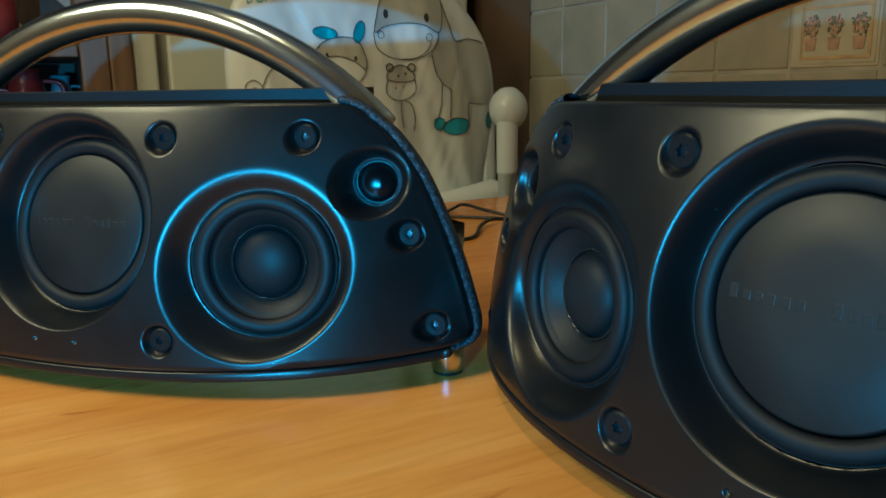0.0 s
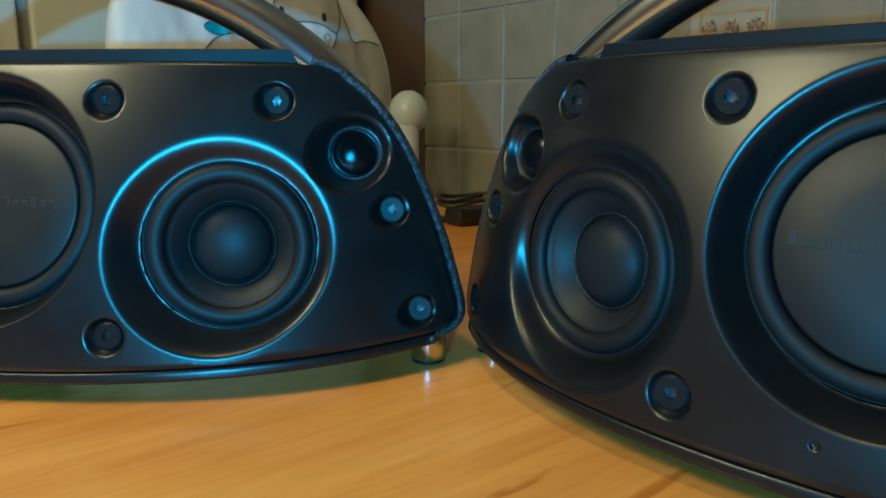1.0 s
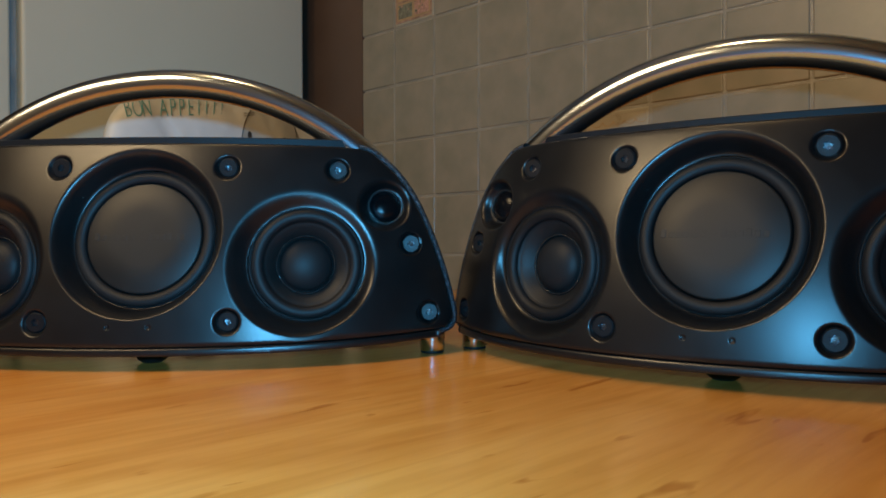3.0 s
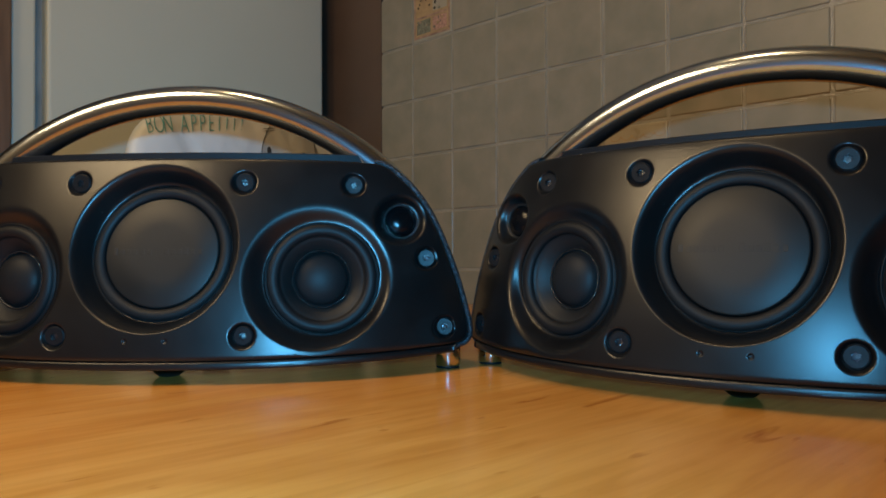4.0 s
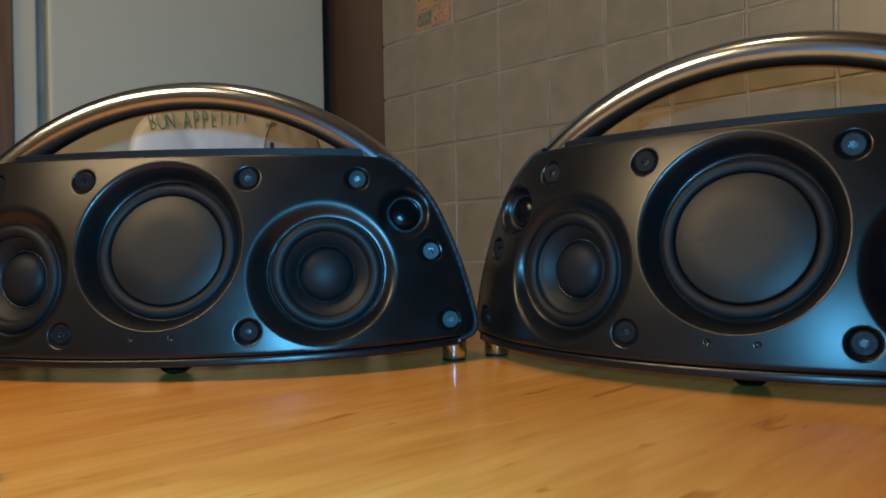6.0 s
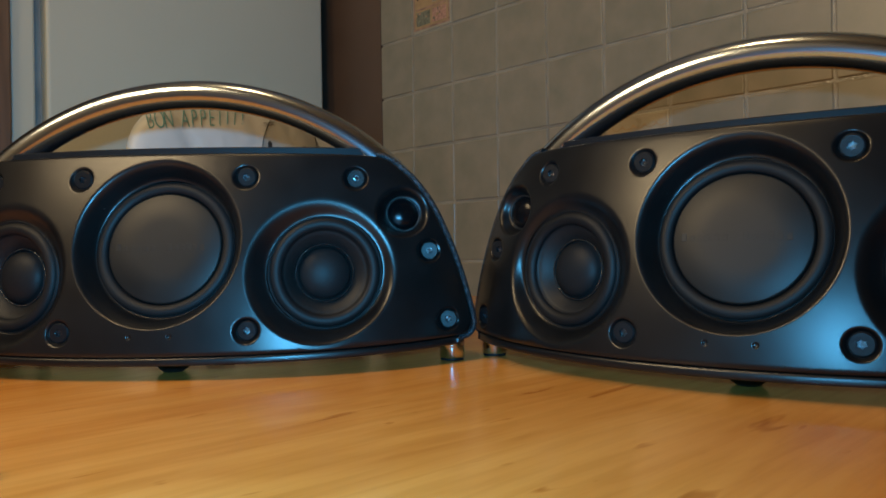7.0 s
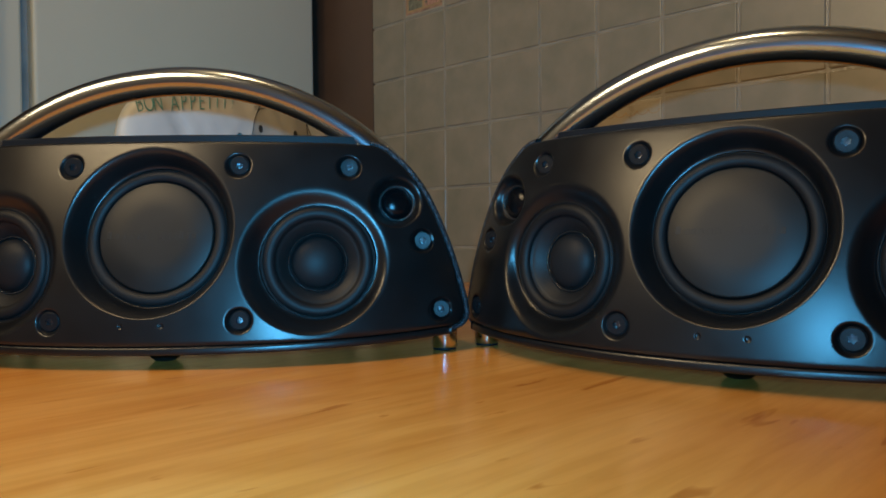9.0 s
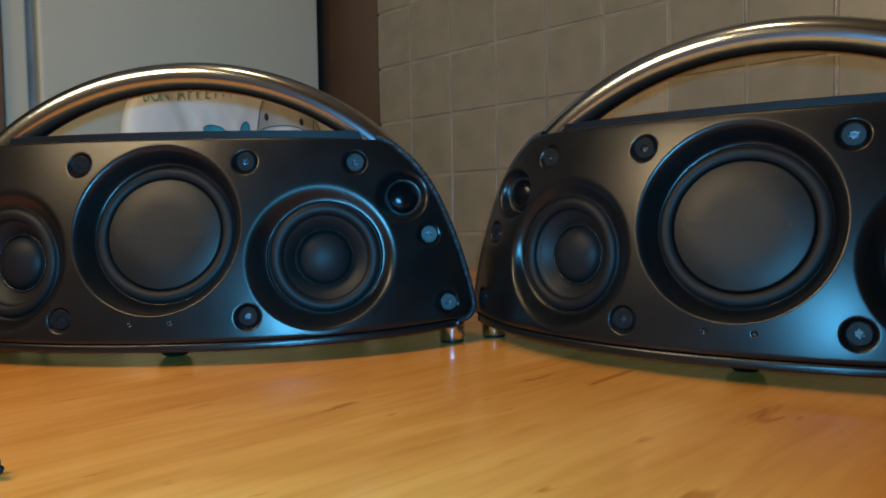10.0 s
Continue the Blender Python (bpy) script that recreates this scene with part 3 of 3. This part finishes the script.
jug(-0.03, FR + 0.10, 0.076, 0.035, 0.125, MAROON, "dark red glazed jug on the shelf")
jug(-0.115, FR + 0.09, 0.076, 0.040, 0.110, MAROON, "squat dark red glazed jug on the shelf")
jug(0.022, FR + 0.14, 0.076, 0.022, 0.115, SKYGLAZE, "slim pale blue jug on the shelf")
for x, mat_, lab in ((-0.20, SKYGLAZE, "pale blue saucer leaning in the shelf"), (-0.27, MAROON, "dark red saucer leaning in the shelf")):
    ob = part("saucer", lathe([(0, 0), (0.035, 0.001), (0.055, 0.010), (0.054, 0.012), (0.034, 0.004), (0, 0.003)], (0, 0, 0), (0, 0, 1), 32), mat_, None, "", True, ROOM_POSE @ pose(x, FR + 0.12, 0.128, 68, 0, 0))
    tagged(ob, lab, "saucer")
bowl = part("bowl", lathe([(0, 0), (0.02, 0), (0.045, 0.03), (0.055, 0.055), (0.052, 0.055), (0.04, 0.03), (0, 0.008)], (0, 0, 0), (0, 0, 1), 32), CHAIRPLASTIC, None, "", True, ROOM_POSE @ pose(-0.17, FR + 0.08, 0.236))
tagged(bowl, "small white china bowl on the dark shelf", "bowl")
cup = part("cup", lathe([(0, 0), (0.025, 0), (0.032, 0.03), (0.034, 0.07), (0.031, 0.07), (0.028, 0.03), (0, 0.006)], (0, 0, 0), (0, 0, 1), 28), MAROON, None, "", True, ROOM_POSE @ pose(-0.06, FR + 0.08, 0.236))
tagged(cup, "small dark red cup on the dark shelf", "cup")

# ---- high chair: its padded back faces the table; local x across, z up ----
CHAIR = pose(-0.079, 1.226, 0, 0, 0, ROOM)
PAD = [(-0.255, 0.16), (-0.254, 0.215), (-0.247, 0.262), (-0.230, 0.297), (-0.195, 0.325), (-0.13, 0.342), (-0.05, 0.350), (0.02, 0.347), (0.065, 0.337), (0.115, 0.307),
       (0.155, 0.266), (0.180, 0.222), (0.192, 0.165), (0.190, 0.11), (0.182, 0.06), (0.170, 0.01), (0.165, -0.06), (0.10, -0.13), (-0.03, -0.15), (-0.16, -0.13), (-0.23, -0.05), (-0.25, 0.06)]
PAD_C = (-0.03, 0.10)


def pad_y(x, z, rr):
    """Front of the cushion at fraction rr of the way from middle to rim."""
    puff = -0.028 * (1 - rr ** 4) ** 0.6
    fold = 0.010 * noise.noise(Vector((x * 18 + z * 5, z * 5 - x * 4, 1.3))) + 0.0046 * noise.noise(Vector((x * 42 + z * 14, z * 9, 4.1))) + 0.0012 * noise.noise(Vector((x * 95 - z * 30, z * 24, 2.1)))
    crease = -0.004 * abs(math.sin(34 * x + 9 * z)) * max(0, noise.noise(Vector((x * 7, z * 7, 9))))
    return puff + (fold + crease) * (1 - rr ** 8)


def pad_front(x, z):
    d = Vector((x - PAD_C[0], z - PAD_C[1]))
    a = math.atan2(d.y, d.x)
    return pad_y(x, z, min(1, d.length / PAD_R(a)))


PAD_LOOP = [(q.x, q.y) for q in spline(PAD, 7, True)]
_angles = sorted((math.atan2(z - PAD_C[1], x - PAD_C[0]), math.hypot(x - PAD_C[0], z - PAD_C[1])) for x, z in PAD_LOOP)


def PAD_R(a):
    return float(np.interp(a, [q[0] for q in _angles], [q[1] for q in _angles], period=2 * math.pi))


def pad_mesh():
    n, rings = 180, 46
    verts, faces = [(PAD_C[0], pad_y(*PAD_C, 0), PAD_C[1])], []
    for i in range(1, rings + 1):
        rr = (i / rings) ** 0.8
        for k in range(n):
            a = 2 * math.pi * k / n - math.pi
            x, z = PAD_C[0] + rr * PAD_R(a) * math.cos(a), PAD_C[1] + rr * PAD_R(a) * math.sin(a)
            verts.append((x, pad_y(x, z, rr), z))
    for grow, y in ((1.0, 0.012), (0.97, 0.030), (0.85, 0.036)):
        for k in range(n):
            a = 2 * math.pi * k / n - math.pi
            verts.append((PAD_C[0] + grow * PAD_R(a) * math.cos(a), y, PAD_C[1] + grow * PAD_R(a) * math.sin(a)))
    for k in range(n):
        faces.append((0, 1 + k, 1 + (k + 1) % n))
    for i in range(rings + 2):
        for k in range(n):
            a, b = 1 + i * n + k, 1 + i * n + (k + 1) % n
            faces.append((a, a + n, b + n, b))
    faces.append(tuple(1 + (rings + 2) * n + k for k in range(n)))
    return mesh_of("back_cushion", verts, faces, VINYL)


high_chair = thing("high_chair", "white high chair with padded vinyl back printed in grey and teal", "high chair", CHAIR)
cushion = part("back_cushion", pad_mesh(), None, high_chair, "puffed white wipe-clean vinyl cushion")


def patch(loop, material, lift, name="print_patch"):
    """A printed area that lies on the cushion."""
    cx, cz = sum(q[0] for q in loop) / len(loop), sum(q[1] for q in loop) / len(loop)
    n, rings = len(loop), 7
    verts, faces = [(cx, pad_front(cx, cz) - lift, cz)], []
    for i in range(1, rings + 1):
        for x, z in loop:
            x, z = cx + (x - cx) * i / rings, cz + (z - cz) * i / rings
            verts.append((x, pad_front(x, z) - lift, z))
    for k in range(n):
        faces.append((0, 1 + k, 1 + (k + 1) % n))
    for i in range(rings - 1):
        for k in range(n):
            a, b = 1 + i * n + k, 1 + i * n + (k + 1) % n
            faces.append((a, a + n, b + n, b))
    return part(name, mesh_of(name, verts, faces, material), None, cushion)


def line(ctrl, width=0.0006, closed=False, material=None):
    pts = [(q.x, q.y) for q in spline(ctrl, 7, closed)]
    if closed:
        pts.append(pts[0])
    part("print_line", tube([(x, pad_front(x, z) - 0.0018, z) for x, z in pts], width, 6), material or INK, cushion)


def oval(cx, cz, a, b, turn=0.0, n=28):
    c, s = math.cos(radians(turn)), math.sin(radians(turn))
    return [(cx + a * math.cos(t) * c - b * math.sin(t) * s, cz + a * math.cos(t) * s + b * math.sin(t) * c) for t in [2 * math.pi * k / n for k in range(n)]]


def smooth_loop(ctrl, steps=6):
    return [(q.x, q.y) for q in spline(ctrl, steps, True)]


# large grey form with its outline, the bands below it, and the smaller rounded forms
BIG = [(-0.036, 0.246), (-0.028, 0.275), (-0.016, 0.305), (0.004, 0.330), (0.040, 0.333), (0.074, 0.318), (0.085, 0.296), (0.083, 0.265), (0.073, 0.247), (0.045, 0.258), (0.012, 0.260), (-0.018, 0.254)]
patch(smooth_loop(BIG), GREYPRINT, 0.0008)
line(BIG, closed=True)
line([(-0.038, 0.246), (-0.034, 0.224), (-0.016, 0.210), (0.010, 0.205), (0.030, 0.206), (0.055, 0.215), (0.070, 0.232), (0.074, 0.248)])
line([(0.010, 0.206), (0.034, 0.208), (0.052, 0.220), (0.058, 0.232)])
BODY = [(0.078, 0.250), (0.086, 0.285), (0.098, 0.262), (0.108, 0.236), (0.135, 0.238), (0.165, 0.233), (0.178, 0.19), (0.176, 0.140), (0.130, 0.135), (0.129, 0.106), (0.092, 0.108), (0.096, 0.155), (0.080, 0.168), (0.066, 0.190), (0.060, 0.215)]
patch(smooth_loop(BODY), GREYPRINT, 0.0007)
line([(0.085, 0.297), (0.096, 0.262), (0.1075, 0.236), (0.135, 0.239), (0.165, 0.233)])
line([(0.060, 0.212), (0.066, 0.187), (0.078, 0.169), (0.094, 0.158)])
line([(0.078, 0.168), (0.076, 0.140), (0.071, 0.114)])
line([(0.095, 0.157), (0.093, 0.132), (0.091, 0.112)])
line([(0.129, 0.100), (0.1285, 0.118), (0.1295, 0.135), (0.148, 0.134), (0.170, 0.133)])
for o in (oval(0.104, 0.099, 0.026, 0.0135, 4), oval(0.072, 0.104, 0.010, 0.0100), oval(0.174, 0.106, 0.006, 0.014), oval(-0.1133, 0.2435, 0.018, 0.0085, -8), oval(-0.0612, 0.2455, 0.0085, 0.017, -22)):
    patch(o, TEAL, 0.0010)
    line(o[::4], 0.0006, True)
SMALL = [(-0.130, 0.214), (-0.117, 0.230), (-0.0895, 0.238), (-0.066, 0.232), (-0.054, 0.212), (-0.053, 0.192), (-0.072, 0.202), (-0.095, 0.209), (-0.115, 0.208)]
patch(smooth_loop(SMALL), GREYPRINT, 0.0008)
line([(-0.132, 0.214), (-0.117, 0.230), (-0.0895, 0.238), (-0.066, 0.232), (-0.053, 0.208), (-0.055, 0.185), (-0.070, 0.170), (-0.095, 0.168)])
line([(-0.116, 0.208), (-0.095, 0.210), (-0.072, 0.203), (-0.055, 0.189)])
line([(-0.235, 0.160), (-0.232, 0.172), (-0.221, 0.176), (-0.212, 0.168), (-0.214, 0.160)])
line([(-0.228, 0.160), (-0.222, 0.166), (-0.217, 0.161)])
line([(-0.212, 0.165), (-0.203, 0.184), (-0.190, 0.195), (-0.165, 0.206)])
ROUND = [(-0.019, 0.176), (-0.014, 0.190), (0.0054, 0.197), (0.022, 0.190), (0.029, 0.175), (0.005, 0.171)]
patch(smooth_loop(ROUND), GREYPRINT, 0.0008)
line(ROUND, closed=True)
line([(-0.019, 0.176), (-0.022, 0.158), (-0.012, 0.146), (0.006, 0.143), (0.022, 0.148), (0.031, 0.160), (0.029, 0.175)])
line([(0.012, 0.143), (0.024, 0.135), (0.030, 0.115), (0.028, 0.095)])
line([(0.006, 0.143), (0.004, 0.125), (0.008, 0.100)])
for x in (-0.0138, 0.024):
    patch(oval(x, 0.193, 0.006, 0.006), GREYPRINT, 0.0009)
    line(oval(x, 0.193, 0.006, 0.006)[::4], 0.0008, True)
# printed dots and small rings
for x, z, a, b in ((-0.0130, 0.2735, 0.0042, 0.0070), (0.0521, 0.2686, 0.0042, 0.0070), (-0.1113, 0.2114, 0.0022, 0.0036), (-0.0693, 0.2065, 0.0022, 0.0036),
                   (0.001, 0.1802, 0.0018, 0.0022), (0.0143, 0.1837, 0.0018, 0.0022), (-0.004, 0.162, 0.0013, 0.0014), (0.010, 0.163, 0.0013, 0.0014)):
    patch(oval(x, z, a, b, n=16), INK, 0.0014, "print_dot")
for x, z in ((-0.0256, 0.2422), (0.0555, 0.2388)):
    line(oval(x, z, 0.0052, 0.0058)[::4], 0.0005, True)
line([(-0.023, 0.311), (-0.012, 0.3125), (-0.002, 0.3145)], 0.0005)
line([(-0.022, 0.307), (-0.012, 0.3085), (-0.002, 0.3105)], 0.0005)


# the printed greeting, along an arc near the top
def letter(ch, x, z, turn, size):
    cu = bpy.data.curves.new("letter", "FONT")
    cu.body, cu.size, cu.align_x = ch, size, "CENTER"
    cu.extrude, cu.offset = 0.0006, -0.0008
    ob = bpy.data.objects.new("letter", cu)
    me = bpy.data.meshes.new_from_object(ob)
    bpy.data.objects.remove(ob)
    me.materials.append(LETTERING)
    # narrow hand-drawn capitals
    part("letter", me, None, cushion, pos=pose(x, pad_front(x, z + size * 0.3) - 0.0022, z, 90, turn, 0) @ Matrix.Diagonal((0.52, 1, 1, 1)))


TEXT = "BON APPETIT!"
for k, ch in enumerate(TEXT):
    if ch != " ":
        x = -0.217 + 0.150 * k / (len(TEXT) - 1)
        letter(ch, x, 0.282 + 0.125 * (x + 0.222), -15.0 + 1.9 * k, 0.042)

# moulded plastic joint, tubes and seat that carry the cushion
joint = part("joint", lathe([(0, -0.030), (0.018, -0.029), (0.030, -0.022), (0.0345, -0.010), (0.0350, 0.004), (0.030, 0.018), (0.016, 0.028), (0, 0.030)], (0, 0, 0), (0, -1, 0), 40), CHAIRPLASTIC, high_chair, "round white plastic hinge", pos=pose(0.176, -0.075, 0.126) @ Matrix.Diagonal((0.84, 0.95, 1.0, 1)))
part("leg_sleeve", lathe([(0.017, 0.112), (0.0175, 0.10), (0.0172, 0.026), (0.0172, 0.022), (0.0152, 0.021), (0.015, -0.30), (0.017, -0.31)], (0.170, -0.080, 0), (0, 0, 1), 32), CHAIRPLASTIC, high_chair, "white plastic leg sleeve")
part("leg", lathe([(0.0135, -0.29), (0.0135, -0.738), (0.017, -0.740), (0.017, -0.7495), (0, -0.75)], (0.170, -0.080, 0), (0, 0, 1), 24), CHAIRPLASTIC, high_chair)
part("leg", lathe([(0.0145, 0.115), (0.0145, 0.04), (0.0155, 0.038), (0.0155, -0.738), (0.019, -0.740), (0.019, -0.7495), (0, -0.75)], (0.182, 0.005, 0), (0, 0, 1), 24), CHAIRPLASTIC, high_chair)
for y in (-0.08, 0.005):
    part("leg", lathe([(0.015, 0.10), (0.0155, -0.738), (0.019, -0.740), (0.019, -0.7495), (0, -0.75)], (-0.235, y + 0.055, 0), (0, 0, 1), 24), CHAIRPLASTIC, high_chair)
part("back_shell", block(-0.20, 0.14, 0.030, 0.048, -0.12, 0.30, 0.008), CHAIRPLASTIC, high_chair, smooth=False)
part("seat", block(-0.22, 0.165, -0.22, 0.03, -0.16, -0.11, 0.015, 3), VINYL, high_chair, "padded white vinyl seat")
part("seat_roll", tube(spline([(-0.20, -0.055, -0.04), (-0.10, -0.075, -0.035), (0.02, -0.075, -0.035), (0.12, -0.06, -0.025), (0.165, -0.045, -0.02)], 6), 0.030, 16), VINYL, high_chair, "folded white vinyl lower edge")

# ---- cables and adapter on the table behind the speakers ----
cable = thing("power_cable", "thin black power cable lying in loops on the table", "cable")
part("strand", tube(spline([(-0.03, 0.86, 0.002), (0.015, 0.99, 0.004), (0.03, 0.985, 0.010), (0.055, 0.95, 0.008), (0.085, 0.93, 0.004), (0.13, 0.90, 0.004)], 8), 0.0022, 8), CABLE, cable)
part("strand", tube(spline([(-0.02, 0.78, 0.002), (0.031, 0.80, 0.002), (0.045, 0.86, 0.004), (0.06, 0.885, 0.007), (0.09, 0.90, 0.004), (0.14, 0.885, 0.004)], 8), 0.0022, 8), CABLE, cable)
part("strand", tube(spline([(0.00, 0.94, 0.002), (0.04, 0.93, 0.002), (0.08, 0.915, 0.002), (0.12, 0.89, 0.002)], 8), 0.0022, 8), CABLE, cable)
adapter = thing("power_adapter", "small black power plug with coiled cable on the table", "adapter", pose(0.135, 0.885, 0, 0, 0, 20))
part("housing", block(-0.03, 0.03, -0.018, 0.018, 0, 0.020, 0.005, 3), CABLE, adapter, smooth=False)
part("collar", tube([(0.025, 0, 0.012), (0.05, 0.004, 0.012)], [0.009, 0.005], 14), CABLE, adapter)
part("coil", tube(spline([(0.04 * math.cos(a) - 0.005, 0.028 * math.sin(a), 0.023 + 0.0011 * a + 0.002 * math.sin(3 * a)) for a in np.linspace(0, 11, 34)], 4), 0.0024, 8), CABLE, adapter)
scrap = part("loose_screw", lathe([(0, 0), (0.0045, 0), (0.0048, 0.002), (0.004, 0.003), (0.0018, 0.0032), (0.0016, 0.011), (0, 0.012)], (0, 0, 0), (0, 0, 1), 20), SCREW, None, "", True, pose(-0.262, 0.193, 0.0045, 90, 0, 40))
tagged(scrap, "small black loose screw lying on the table", "screw")

# ---- wall tiles: pieces of the tiled wall ----
def tile_mesh(name, w, h, d, bev, material):
    bm = block(-d, 0.003, -w / 2, w / 2, -h / 2, h / 2, bev, 3)
    me = bpy.data.meshes.new(name)
    bmesh.ops.recalc_face_normals(bm, faces=bm.faces)
    bm.to_mesh(me)
    bm.free()
    me.materials.append(material)
    return me


PLAIN = tile_mesh("tile", TILE_S - 0.0042, TILE_S - 0.0042, 0.0016, 0.0022, TILE)
PRINTED = tile_mesh("decor_tile", TILE_S - 0.0042, TILE_S - 0.0042, 0.0018, 0.0022, DECOR)
JITTER = random.Random(5)


def tile_pose(i, j):
    q, z = TILE_Q0 - TILE_S * (i + 0.5), TILE_Z0 + TILE_S * (j + 0.5)
    return pose(WALL_P + 0.008 + JITTER.uniform(-0.0005, 0.0005), q, z, JITTER.uniform(-0.25, 0.25), JITTER.uniform(-0.35, 0.35), JITTER.uniform(-0.35, 0.35))


def local_piece(i, j, y, z):
    """A place on tile (i, j); y and z are fractions of the tile from its near top-view corner."""
    return TILE_Q0 - TILE_S * (i + y), TILE_Z0 + TILE_S * (j + z)


DECORS = {(-2, 1), (2, -2)}
rest = bmesh.new()
for i in range(-3, 26):
    for j in range(-7, 8):
        if i < 9 and -5 < j < 5:
            printed = (i, j) in DECORS
            t = part("decor_tile" if printed else "tile", PRINTED if printed else PLAIN, None, wall_east, pos=tile_pose(i, j), smooth=False)
        else:
            bmesh.ops.create_cube(rest, size=1, matrix=tile_pose(i, j) @ Matrix.LocRotScale((-0.0045, 0, 0), None, (0.009, TILE_S - 0.0045, TILE_S - 0.0045)))
tagged(part("tiles_beyond", rest, TILE, wall_east, smooth=False), kind="stuff")


def flat(loop, material, depth, name):
    """A printed mark on the tiles, as a thin raised sheet."""
    n = len(loop)
    x0, x1 = WALL_P + 0.0068, WALL_P + 0.0061 - depth
    verts = [(x1, q, z) for q, z in loop] + [(x0, q, z) for q, z in loop]
    faces = [tuple(range(n))] + [(k, (k + 1) % n, n + (k + 1) % n, n + k) for k in range(n)]
    part(name, mesh_of(name, verts, faces, material, False), None, wall_east)


def frame_print(i, j, y0, y1, z0, z1, w, material):
    for a0, a1, b0, b1 in ((y0, y1, z0, z0 + w), (y0, y1, z1 - w, z1), (y0, y0 + w, z0 + w, z1 - w), (y1 - w, y1, z0 + w, z1 - w)):
        flat([local_piece(i, j, a0, b0), local_piece(i, j, a1, b0), local_piece(i, j, a1, b1), local_piece(i, j, a0, b1)], material, 0.0007, "print_border")


def blob(i, j, y, z, ry, rz, material, depth=0.0008, name="print_mark", n=16):
    flat([local_piece(i, j, y + ry * math.cos(t) * (1 + 0.15 * math.sin(3 * t + y * 40)), z + rz * math.sin(t) * (1 + 0.12 * math.cos(4 * t + z * 30))) for t in [2 * math.pi * k / n for k in range(n)]], material, depth, name)


frame_print(2, -2, 0.13, 0.95, 0.06, 0.94, 0.012, DECOR)
frame_print(2, -2, 0.13, 0.90, 0.10, 0.62, 0.030, OCHRE)
bouquet = random.Random(11)
for y in (0.245, 0.505, 0.775):
    flat([local_piece(2, -2, y + a, b) for a, b in ((-0.055, 0.19), (0.050, 0.19), (0.068, 0.31), (-0.070, 0.31))], BRICKRED, 0.0008, "print_pot")
    for k in range(46):
        a, r = k * 2.4 + bouquet.uniform(-0.3, 0.3), (k / 46) ** 0.5 * bouquet.uniform(0.85, 1.12)
        blob(2, -2, y + 0.092 * r * math.cos(a), 0.42 + 0.105 * r * math.sin(a), bouquet.uniform(0.006, 0.017), bouquet.uniform(0.008, 0.019),
             ROSE if bouquet.random() < 0.80 - 0.45 * r else LEAF, 0.0009 + 0.00003 * k, n=8)
# scalloped valance at the top of the picture
for k in range(5):
    y = 0.20 + k * 0.17
    flat([local_piece(2, -2, y + 0.085 * math.cos(t) * r, 0.84 + 0.06 * math.sin(t) * r) for r, ts in ((1.0, np.linspace(math.pi, 2 * math.pi, 8)), (0.86, np.linspace(2 * math.pi, math.pi, 8))) for t in ts], OCHRE, 0.0007, "print_scallop")
flat([local_piece(-2, 1, a, b) for a, b in ((0.08, 0.09), (0.92, 0.09), (0.92, 1.0), (0.08, 1.0))], OCHRE, 0.0005, "print_ground")
frame_print(-2, 1, 0.05, 0.95, 0.06, 1.02, 0.035, BRICKRED)
for y0, y1, z0, z1, m in ((0.12, 0.47, 0.13, 0.37, LEAF), (0.53, 0.88, 0.13, 0.37, ROSE), (0.12, 0.88, 0.40, 0.435, BRICKRED), (0.53, 0.88, 0.48, 0.72, DECOR), (0.12, 0.88, 0.76, 0.79, BRICKRED)):
    flat([local_piece(-2, 1, y0, z0), local_piece(-2, 1, y1, z0), local_piece(-2, 1, y1, z1), local_piece(-2, 1, y0, z1)], m, 0.0008, "print_block")
for k in range(30):
    y, z = bouquet.uniform(0.13, 0.87), bouquet.choice((bouquet.uniform(0.15, 0.36), bouquet.uniform(0.48, 0.73), bouquet.uniform(0.82, 0.97)))
    blob(-2, 1, y, z, bouquet.uniform(0.012, 0.03), bouquet.uniform(0.012, 0.03), INK if z > 0.45 and y < 0.6 else (LEAF, OCHRE, BRICKRED)[k % 3], 0.0011 + 0.00002 * k, n=8)
